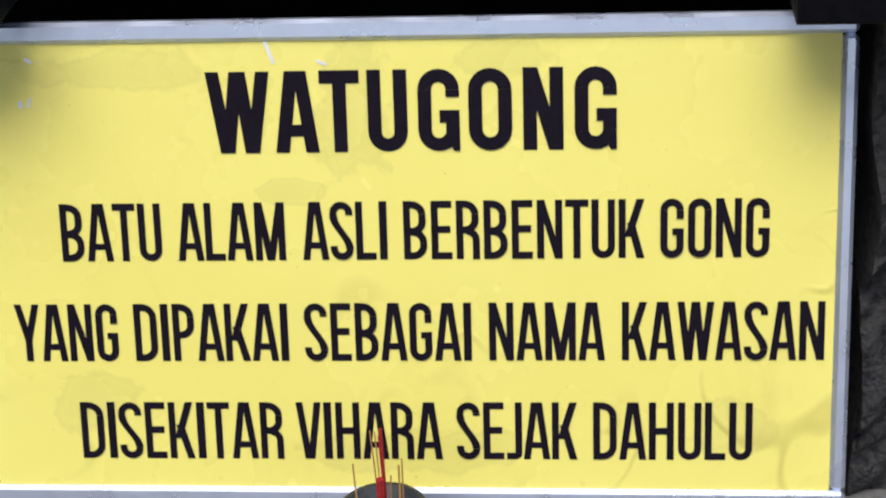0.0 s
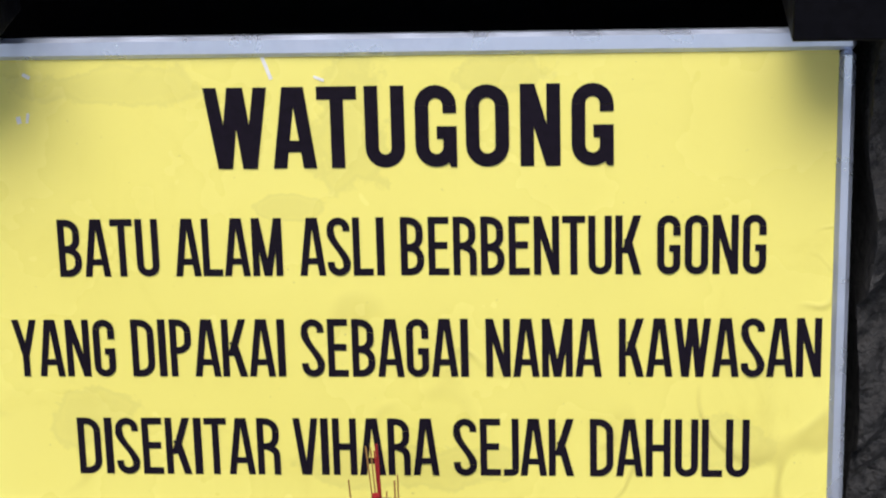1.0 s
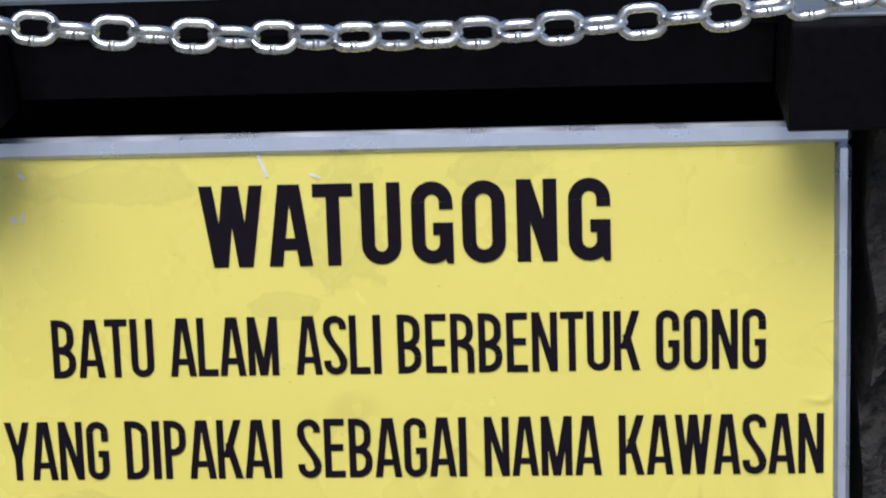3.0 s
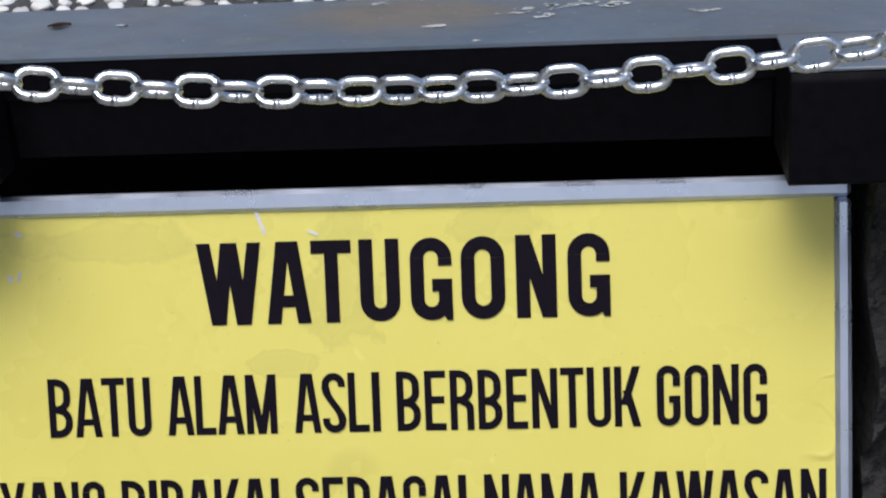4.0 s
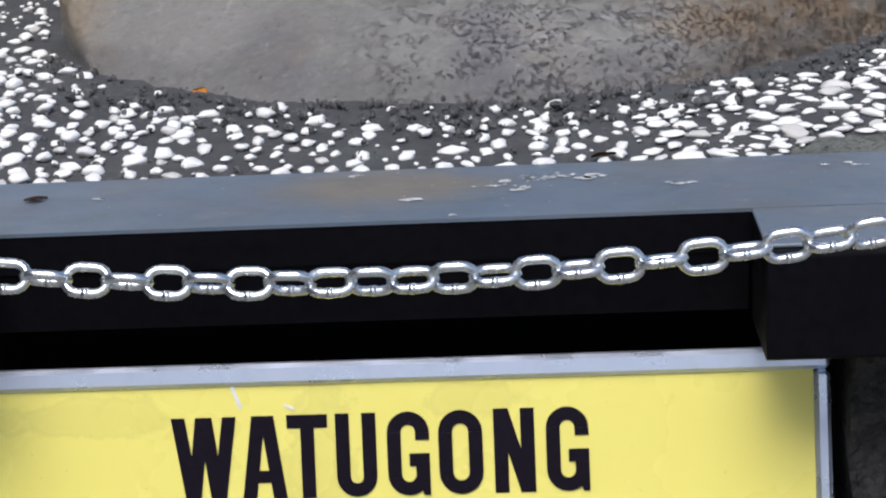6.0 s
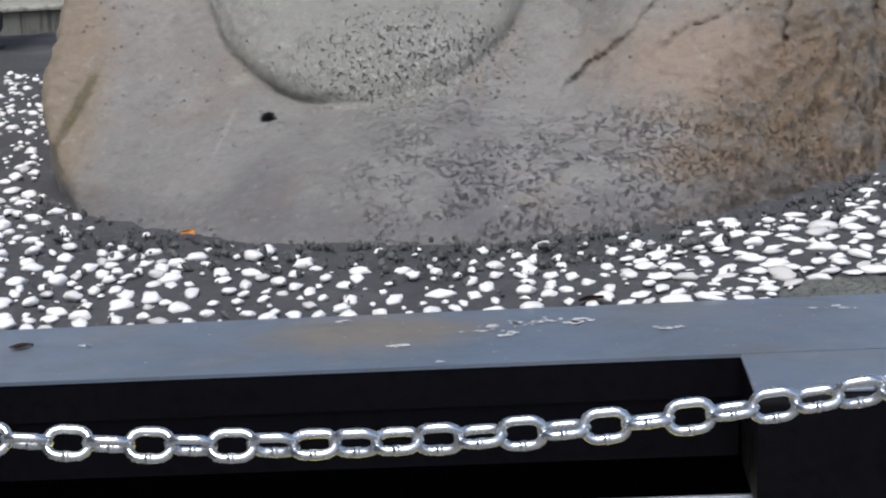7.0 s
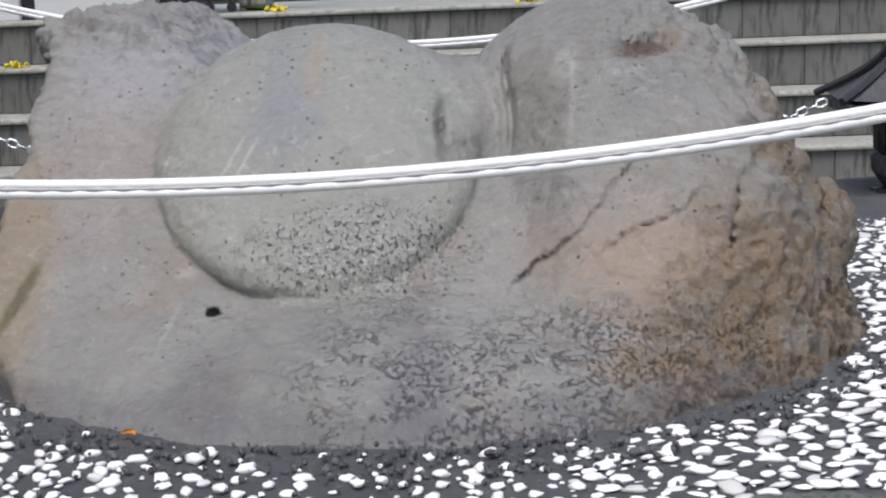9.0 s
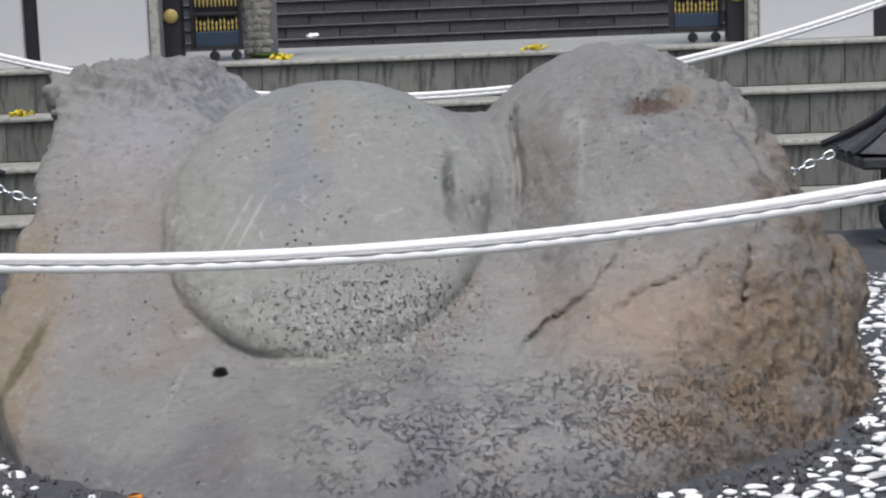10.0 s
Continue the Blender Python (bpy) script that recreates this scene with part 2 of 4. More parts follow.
def sign_material():
    n = Nodes("yellow_vinyl", 0.28, 0, 0.5)
    c = n.mix(n.noise(2.0, 3), (0.85, 0.755, 0.17), (0.91, 0.83, 0.225))
    c = n.mix(n.step(n.noise(4.5, 6, 0.7, 1.6), 0.52, 0.8, 0, 0.3), c, (0.68, 0.58, 0.1))
    x, z = n.axis(0), n.axis(2)
    rag = n.math("MULTIPLY", n.math("SUBTRACT", n.noise(12, 6, 0.65), 0.5), 2.8)
    # dull olive water stains, and the paler rims that they dried back from; (0.22, 0.02) is a painted shadow
    for u, v, ru, rv in ((0.05, 0.09, 0.045, 0.06), (0.22, 0.02, 0.055, 0.02), (-0.02, 0.165, 0.04, 0.012), (0.12, 0.465, 0.11, 0.022), (0.46, 0.43, 0.05, 0.035), (-0.26, 0.41, 0.05, 0.03), (-0.2, 0.03, 0.09, 0.018)):
        dx = n.math("DIVIDE", n.math("SUBTRACT", x, u - 0.1), ru)
        dz = n.math("DIVIDE", n.math("SUBTRACT", z, (SHEET_FOOT - v) * 0.967), rv)
        far = n.math("ADD", n.math("SQRT", n.math("ADD", n.math("MULTIPLY", dx, dx), n.math("MULTIPLY", dz, dz))), rag)
        rim = n.math("MULTIPLY", n.step(far, 0.7, 0.95), n.step(far, 0.97, 1.15, 1, 0))
        c = n.mix(n.math("ADD", n.math("MULTIPLY", rim, 0.16), n.step(far, 0.5, 1.2, 0.2, 0)), c, (0.5, 0.46, 0.13))
    # creases: bumped below, and their shading also darkened into the colour
    fold = n.math("ABSOLUTE", n.math("SUBTRACT", n.noise(3.1, 2, 0.4, 1.6), 0.5))
    line = n.math("MULTIPLY", n.step(fold, 0.0, 0.022, 1, 0), n.step(n.noise(3.7, 3), 0.46, 0.62))
    c = n.mix(n.math("MULTIPLY", line, 0.42), c, (0.5, 0.42, 0.09))
    c = n.mix(n.step(n.noise(210, 2, 0.5), 0.74, 0.78, 0, 0.4), c, (0.3, 0.26, 0.1))
    n.colour(c)
    n.rough(n.step(n.noise(5, 4), 0.3, 0.7, 0.2, 0.36))
    n.bump(n.noise(4.0, 3, 0.5, 1.2), 0.3, 0.006)
    n.bump(line, 0.4, 0.003)
    return n.m


def steel_material():
    n = Nodes("galvanised_steel", 0.24, 1.0)
    n.colour(n.mix(n.noise(70, 4), (0.66, 0.69, 0.73), (0.92, 0.94, 0.96)))
    n.rough(n.step(n.noise(120, 3), 0.3, 0.7, 0.16, 0.38))
    n.bump(n.noise(260, 3), 0.15, 0.001)
    return n.m


def pebble_material():
    n = Nodes("white_pebble", 0.45, 0, 0.5)
    c = n.mix(n.noise(60, 4), (0.87, 0.87, 0.865), (0.96, 0.96, 0.96))
    c = n.mix(n.step(n.random(), 0.86, 1.0, 0, 0.55), c, (0.4, 0.38, 0.36))
    n.colour(n.mix(n.step(n.noise(140, 5), 0.62, 0.72, 0, 0.5), c, (0.42, 0.4, 0.39)))
    n.bump(n.noise(110, 4), 0.3, 0.002)
    return n.m


def loose_pebble_material():
    n = Nodes("white_pebble_far", 0.45, 0, 0.5)
    island = n.t.nodes.new("ShaderNodeNewGeometry").outputs["Random Per Island"]
    c = n.mix(n.noise(60, 4), (0.87, 0.87, 0.865), (0.96, 0.96, 0.96))
    n.colour(n.mix(n.step(island, 0.8, 1.0, 0, 0.6), c, (0.36, 0.35, 0.34)))
    n.bump(n.noise(110, 4), 0.3, 0.002)
    return n.m


def cement_material():
    n = Nodes("dark_cement_bed", 0.75, 0, 0.35)
    c = n.mix(n.noise(7, 8, 0.65), (0.04, 0.041, 0.046), (0.12, 0.122, 0.13))
    c = n.mix(n.step(n.noise(75, 6, 0.7), 0.56, 0.68, 0, 0.6), c, (0.21, 0.21, 0.205))
    c = n.mix(n.step(n.noise(2.6, 5, 0.7), 0.55, 0.68, 0, 0.6), c, (0.12, 0.135, 0.135))
    n.colour(c)
    n.bump(n.noise(60, 8, 0.7), 0.8, 0.008)
    n.bump(n.noise(190, 4, 0.7), 0.5, 0.003)
    return n.m


def step_stone_material():
    n = Nodes("weathered_step_stone", 0.65, 0, 0.4)
    tone = n.mix(n.random(), (0.06, 0.062, 0.058), (0.15, 0.152, 0.142))
    c = n.mix(n.noise(6, 7, 0.65), tone, (0.18, 0.18, 0.168))
    run = n.noise(10, 5, 0.65, 0.4, n.stretch(3.0, 1, 0.45))
    c = n.mix(n.step(run, 0.48, 0.66, 0, 0.85), c, (0.045, 0.046, 0.042))
    n.colour(c)
    n.bump(n.noise(40, 6), 0.3, 0.004)
    return n.m


def block_material():
    n = Nodes("dark_riser_block", 0.6, 0, 0.4)
    tone = n.mix(n.random(), (0.022, 0.02, 0.024), (0.085, 0.085, 0.085))
    c = n.mix(n.noise(4, 6, 0.65), tone, (0.06, 0.056, 0.06))
    n.colour(n.mix(n.step(n.noise(11, 6, 0.7), 0.54, 0.68, 0, 0.4), c, (0.11, 0.115, 0.11)))
    n.bump(n.noise(30, 6), 0.3, 0.005)
    return n.m


def wall_paint_material():
    n = Nodes("white_wall_paint", 0.6, 0, 0.3)
    c = n.mix(n.noise(2, 5), (0.68, 0.69, 0.72), (0.8, 0.81, 0.83))
    foot = n.step(n.math("ADD", n.axis(2), n.math("MULTIPLY", n.noise(12, 6, 0.7), 0.22)), 0.58, 0.72, 0.6, 0)
    c = n.mix(foot, c, (0.36, 0.36, 0.37))
    n.colour(c)
    n.bump(n.noise(30, 6), 0.15, 0.003)
    return n.m


M_BOULDER, M_COPING, M_SIGN, M_STEEL = boulder_material(), coping_material(), sign_material(), steel_material()
M_PEBBLE, M_PEBBLES, M_CEMENT = pebble_material(), loose_pebble_material(), cement_material()
M_STEP, M_WALL = step_stone_material(), wall_paint_material()
M_NOSING = speckled("pale_nosing_stone", (0.22, 0.22, 0.2), (0.5, 0.49, 0.45), 7, 0.6, 0.6, 0.01)
# near-black: the shade on the plinth's fronts and recess is in the colour
M_BLACK = speckled("black_stone_with_shade", (0.0015, 0.0015, 0.003), (0.004, 0.004, 0.007), 12, 0.55, 0.2, 0.003, 0.0, 0.1)
M_ROCK = speckled("rough_dark_rock", (0.014, 0.014, 0.017), (0.11, 0.105, 0.105), 11, 0.8, 1.0, 0.03)
M_ALU = speckled("brushed_aluminium", (0.6, 0.66, 0.82), (0.66, 0.72, 0.88), 9, 0.34, 0.1, 0.001, 0.75)
M_INK = speckled("black_print", (0.004, 0.002, 0.007), (0.009, 0.005, 0.014), 20, 0.55, 0.1, 0.001, 0.0, 0.15)
M_BACK = speckled("sign_backing", (0.1, 0.1, 0.1), (0.16, 0.16, 0.16), 20, 0.7)
M_PLASTER = speckled("grey_plaster", (0.2, 0.2, 0.19), (0.3, 0.3, 0.285), 3, 0.85)
M_PAVING = speckled("grey_paving", (0.12, 0.12, 0.12), (0.22, 0.22, 0.21), 5, 0.75)
M_POST = speckled("charcoal_cast_stone", (0.022, 0.023, 0.027), (0.05, 0.052, 0.058), 18, 0.55, 0.35, 0.003)
M_ROOF = speckled("charcoal_roof_stone", (0.055, 0.055, 0.06), (0.1, 0.1, 0.105), 20, 0.55, 0.3, 0.003)
M_TUBE = speckled("milky_plastic_tube", (0.82, 0.82, 0.83), (0.93, 0.93, 0.93), 40, 0.3, 0.15, 0.001)
M_SEAM = speckled("grey_tube_seam", (0.35, 0.35, 0.36), (0.6, 0.6, 0.6), 160, 0.5)
M_NAVY = speckled("navy_gate_paint", (0.02, 0.035, 0.06), (0.035, 0.055, 0.09), 20, 0.4, 0.1, 0.001)
M_GATE = speckled("dark_gate_paint", (0.012, 0.011, 0.014), (0.028, 0.026, 0.03), 18, 0.45, 0.1, 0.001)
M_GOLD = speckled("gold_paint", (0.32, 0.24, 0.07), (0.58, 0.46, 0.18), 40, 0.4, 0.1, 0.001)
M_YELLOW = speckled("yellow_petal", (0.6, 0.45, 0.02), (0.8, 0.66, 0.06), 60, 0.6)
M_DARKSTEP = speckled("dark_stair_stone", (0.022, 0.021, 0.024), (0.085, 0.08, 0.085), 3, 0.6, 0.3, 0.004)
M_EDGE = speckled("worn_stair_edge", (0.05, 0.048, 0.05), (0.14, 0.135, 0.135), 5, 0.6, 0.4, 0.006)
M_BLOCK = block_material()
M_RUBBLE = speckled("rubble_stone", (0.17, 0.16, 0.14), (0.45, 0.43, 0.38), 14, 0.8, 0.5, 0.01)
M_MOSS = speckled("moss", (0.03, 0.05, 0.015), (0.08, 0.11, 0.03), 60, 0.9)
M_REDSTICK = speckled("red_incense_stick", (0.3, 0.01, 0.015), (0.5, 0.03, 0.03), 60, 0.6)
M_TANSTICK = speckled("tan_incense_stick", (0.4, 0.2, 0.05), (0.6, 0.35, 0.1), 60, 0.7)
M_POT = speckled("dark_bronze", (0.02, 0.025, 0.03), (0.05, 0.055, 0.06), 30, 0.4, 0.3, 0.003)
M_ASH = speckled("incense_ash", (0.2, 0.19, 0.18), (0.34, 0.33, 0.32), 60, 0.9)
M_LEAF = speckled("orange_dry_leaf", (0.8, 0.3, 0.04), (0.95, 0.48, 0.1), 40, 0.7)
M_BROWN = speckled("brown_dry_leaf", (0.05, 0.025, 0.015), (0.12, 0.06, 0.03), 40, 0.7)
M_SPLASH = speckled("white_lime_splash", (0.55, 0.56, 0.57), (0.75, 0.76, 0.77), 60, 0.7)
M_TISSUE = speckled("white_tissue", (0.75, 0.75, 0.75), (0.85, 0.85, 0.85), 40, 0.8)


# ---- mesh helpers ----
def mesh_of(bm, name, material, smooth=False):
    me = bpy.data.meshes.new(name)
    bmesh.ops.recalc_face_normals(bm, faces=bm.faces)
    bm.to_mesh(me)
    bm.free()
    me.materials.append(material)
    if smooth:
        me.shade_smooth()
    return me


def thing(name, bm, material, label, category, kind="", group="", smooth=False):
    return tagged(new(name, mesh_of(bm, name, material, smooth)), label, category, group, kind)


def empty(name, at, label, category, kind="", group=""):
    ob = new(name)
    ob.location = at
    ob.empty_display_size = 0.05
    return tagged(ob, label, category, group, kind)


def part(name, bm, material, parent, label="", smooth=False):
    """Links bm, in world metres, as one mesh under parent."""
    ob = new(name, mesh_of(bm, name, material, smooth))
    ob.parent = parent
    shift = parent.location.copy() + (parent.parent.location if parent.parent else Vector())
    ob.data.transform(Matrix.Translation(-shift))
    return tagged(ob, label)


def box(lo, hi, bevel=0.0, bm=None, seg=1):
    bm = bm or bmesh.new()
    lo, hi = Vector(lo), Vector(hi)
    made = bmesh.ops.create_cube(bm, size=1, matrix=Matrix.Translation((lo + hi) / 2) @ Matrix.Diagonal((*(hi - lo), 1)))
    if bevel:
        edges = {e for v in made["verts"] for e in v.link_edges}
        bmesh.ops.bevel(bm, geom=list(edges), offset=bevel, segments=seg, affect="EDGES", profile=0.5)
    return bm


def prism(outline, x0, x1, bm=None, bevel=0.0):
    """An outline of (y, z) drawn out along x."""
    bm = bm or bmesh.new()
    a = [bm.verts.new((x0, y, z)) for y, z in outline]
    b = [bm.verts.new((x1, y, z)) for y, z in outline]
    faces = [bm.faces.new(a), bm.faces.new(b[::-1])]
    for i in range(len(a)):
        j = (i + 1) % len(a)
        faces.append(bm.faces.new((a[j], a[i], b[i], b[j])))
    if bevel:
        bmesh.ops.bevel(bm, geom=list({e for f in faces for e in f.edges}), offset=bevel, segments=2, affect="EDGES", profile=0.5)
    return bm


def lathe(profile, at=(0, 0, 0), sides=20, bm=None, turn=0.0):
    bm = bm or bmesh.new()
    rings = []
    for r, z in profile:
        rings.append([bm.verts.new((at[0] + r * math.cos(turn + math.tau * i / sides), at[1] + r * math.sin(turn + math.tau * i / sides), at[2] + z)) for i in range(sides)])
    for a, b in zip(rings, rings[1:]):
        for i in range(sides):
            j = (i + 1) % sides
            bm.faces.new((a[i], a[j], b[j], b[i]))
    bm.faces.new(rings[0][::-1])
    bm.faces.new(rings[-1])
    return bm


def tube(points, radius, sides=8, bm=None, closed=False, flat=1.0):
    """A round bar along points; radius may be a function of the place along it."""
    bm = bm or bmesh.new()
    pts = [Vector(p) for p in points]
    n = len(pts)
    rings = []
    for i, p in enumerate(pts):
        before = pts[i - 1] if i or closed else p
        after = pts[(i + 1) % n] if i < n - 1 or closed else p
        d = (after - before).normalized()
        side = d.cross(Vector((0, 0, 1)))
        side = side.normalized() if side.length > 1e-4 else Vector((1, 0, 0))
        up = side.cross(d)
        r = radius(i / max(n - 1, 1)) if callable(radius) else radius
        rings.append([bm.verts.new(p + r * (math.cos(a) * side + math.sin(a) * up * flat)) for a in (math.tau * k / sides for k in range(sides))])
    for i in range(n if closed else n - 1):
        a, b = rings[i], rings[(i + 1) % n]
        for k in range(sides):
            bm.faces.new((a[k], a[(k + 1) % sides], b[(k + 1) % sides], b[k]))
    if not closed:
        bm.faces.new(rings[0][::-1])
        bm.faces.new(rings[-1])
    return bm


def blob(at, size, seed, rough=0.3, sub=2):
    bm = bmesh.new()
    bmesh.ops.create_icosphere(bm, subdivisions=sub, radius=1)
    for v in bm.verts:
        k = 1 + rough * noise.noise(v.co * 1.7 + Vector((seed * 7.1, seed * 3.3, 0)))
        v.co = Vector(at) + Vector((v.co.x * size[0] * k, v.co.y * size[1] * k, v.co.z * size[2] * k))
    return bm


# ---- ground and plinth ----
GROUND = -0.74
g = bmesh.new()
xs = [-400, -60, -12, -4, 4, 12, 60, 400]
for a, b in zip(xs, xs[1:]):
    for c, d in zip(xs, xs[1:]):
        g.faces.new([g.verts.new((x, y, GROUND)) for x, y in ((a, c), (b, c), (b, d), (a, d))])
bmesh.ops.remove_doubles(g, verts=g.verts, dist=0.001)
thing("ground", g, M_PAVING, "grey stone paving round the plinth", "ground", "structure")

# added out of view: keeps the sky off the left sides of boulder and sign
thing("sky_blocker_west", box((-3.6, -7, GROUND + 0.001), (-3.2, 5.0, 4.0), 0.01), M_PLASTER, "unseen grey wall added to block sky light from the left", "wall", "structure")

PX0, PX1, PY1, MID = -1.42, 1.65, 3.25, 0.11
NL, NR = -0.29, 0.503
plinth = empty("stone_plinth", (MID, 1.5, GROUND), "dark stone plinth with shade-black fronts, carrying the boulder on a pebble bed", "plinth", "structure")
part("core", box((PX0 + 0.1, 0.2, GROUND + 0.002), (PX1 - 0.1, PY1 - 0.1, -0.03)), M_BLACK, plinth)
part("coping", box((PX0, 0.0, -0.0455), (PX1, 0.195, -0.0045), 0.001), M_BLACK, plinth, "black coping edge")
# tops take the sky-lit colour, upright faces the shaded one
part("coping_top", box((PX0, -0.001, -0.004), (PX1, 0.195, 0.0)), M_COPING, plinth, "dark coping top coloured sky-sheen blue, with scuffs and lime splashes")
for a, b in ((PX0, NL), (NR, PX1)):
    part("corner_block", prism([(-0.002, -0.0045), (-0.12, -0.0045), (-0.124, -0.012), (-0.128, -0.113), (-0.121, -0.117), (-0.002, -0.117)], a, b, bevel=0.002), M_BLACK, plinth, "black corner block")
    part("block_top", box((a, -0.121, -0.004), (b, -0.002, 0.0), 0.0012), M_COPING, plinth, "dark block top coloured sky-sheen blue")
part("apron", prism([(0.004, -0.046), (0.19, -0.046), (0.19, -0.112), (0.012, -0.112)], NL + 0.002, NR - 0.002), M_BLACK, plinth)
part("apron_board", box((NL + 0.002, 0.07, -0.128), (NR - 0.002, 0.18, -0.114), 0.002), M_BROWN, plinth, "brown timber edge under the apron")


def rough_wall(x0, x1, y0, y1, z0, z1, seed, step=0.02):
    """A hewn rock face looking to the front, with a rugged skin."""
    bm = bmesh.new()
    nx, nz = max(2, int((x1 - x0) / step)), max(2, int((z1 - z0) / step))
    grid = {}
    for i in range(nx + 1):
        for k in range(nz + 1):
            p = Vector((x0 + (x1 - x0) * i / nx, y0, z0 + (z1 - z0) * k / nz))
            q = p * 9 + Vector((seed, seed * 2, 0))
            p.y += 0.05 * noise.fractal(q, 0.8, 2.1, 5) + 0.03 * noise.noise(p * 3.5)
            p.x += 0.02 * noise.noise(q * 0.7 + Vector((9, 0, 0))) if i in (0, nx) else 0
            grid[i, k] = bm.verts.new(p)
    back = {(i, k): bm.verts.new((x0 + (x1 - x0) * i / nx, y1, z0 + (z1 - z0) * k / nz)) for i in (0, nx) for k in range(nz + 1)}
    for i in range(nx):
        for k in range(nz):
            bm.faces.new((grid[i, k], grid[i + 1, k], grid[i + 1, k + 1], grid[i, k + 1]))
    for i in (0, nx):
        for k in range(nz):
            bm.faces.new((grid[i, k], grid[i, k + 1], back[i, k + 1], back[i, k]))
    return bm


part("rock_support", rough_wall(0.605, PX1 - 0.15, -0.05, 0.25, GROUND + 0.002, -0.118, 3), M_ROCK, plinth, "rough dark rock carrying the plinth")
part("rock_support", rough_wall(PX0 + 0.15, -0.42, 0.03, 0.25, GROUND + 0.002, -0.118, 8), M_ROCK, plinth, "rough dark rock carrying the plinth")

# the cement bed, slightly hummocky, level with the coping
bed = bmesh.new()
nx, ny = 150, 150
vs = [[None] * (ny + 1) for _ in range(nx + 1)]
for i in range(nx + 1):
    for j in range(ny + 1):
        x, y = PX0 + 0.02 + (PX1 - PX0 - 0.04) * i / nx, 0.197 + (PY1 - 0.2) * (j / ny) ** 1.4
        z = -0.007 + 0.006 * noise.fractal(Vector((x * 9, y * 9, 0)), 0.9, 2.0, 4)
        vs[i][j] = bed.verts.new((x, y, min(z, -0.001)))
for i in range(nx):
    for j in range(ny):
        bed.faces.new((vs[i][j], vs[i + 1][j], vs[i + 1][j + 1], vs[i][j + 1]))
part("cement_bed", bed, M_CEMENT, plinth, "dark cement bed set with white pebbles", True)


# ---- the boulder ----
def soft_min(a, b, k):
    h = np.clip(0.5 + 0.5 * (b - a) / k, 0, 1)
    return b + (a - b) * h - k * h * (1 - h)


def ellipsoid(p, c, r):
    q = [(p[i] - c[i]) / r[i] for i in range(3)]
    k0 = np.sqrt(q[0] ** 2 + q[1] ** 2 + q[2] ** 2)
    k1 = np.sqrt(sum((q[i] / r[i]) ** 2 for i in range(3))) + 1e-9
    return k0 * (k0 - 1) / k1


def round_box(p, c, h, r):
    q = [np.abs(p[i] - c[i]) - h[i] + r for i in range(3)]
    out = np.sqrt(sum(np.maximum(v, 0) ** 2 for v in q))
    return out + np.minimum(np.maximum(np.maximum(q[0], q[1]), q[2]), 0) - r


def groove(x, z, a, b, width):
    """Nearness, 0 to 1, to the line from a to b as seen from the front."""
    dx, dz = b[0] - a[0], b[1] - a[1]
    t = np.clip(((x - a[0]) * dx + (z - a[1]) * dz) / (dx * dx + dz * dz), 0, 1)
    wobble = 0.005 * np.sin(23 * t + 9 * a[0]) + 0.003 * np.sin(61 * t)
    d2 = (x - a[0] - t * dx) ** 2 + (z - a[1] - t * dz + wobble) ** 2
    return np.exp(-d2 / width ** 2) * np.sin(np.pi * np.clip(t * 0.9 + 0.05, 0, 1))


def scarp(x, z, a, b, depth, reach):
    """A sharp ledge along the line from a to b: the rock falls back on one side (by sign) and comes forward again over reach."""
    dx, dz = b[0] - a[0], b[1] - a[1]
    size = math.hypot(dx, dz)
    t = ((x - a[0]) * dx + (z - a[1]) * dz) / size ** 2
    off = ((x - a[0]) * -dz + (z - a[1]) * dx) / size + 0.005 * np.sin(11 * t + 30 * a[0]) + 0.0018 * np.sin(47 * t)
    off = off if depth > 0 else -off
    window = np.clip(t / 0.22, 0, 1) * np.clip((1 - t) / 0.22, 0, 1)
    return abs(depth) * np.clip(off / 0.005 + 0.5, 0, 1) * np.exp(-np.maximum(off, 0) / reach) * window


def ramp(v, lo, hi):
    t = np.clip((v - lo) / (hi - lo), 0, 1)
    return t * t * (3 - 2 * t)


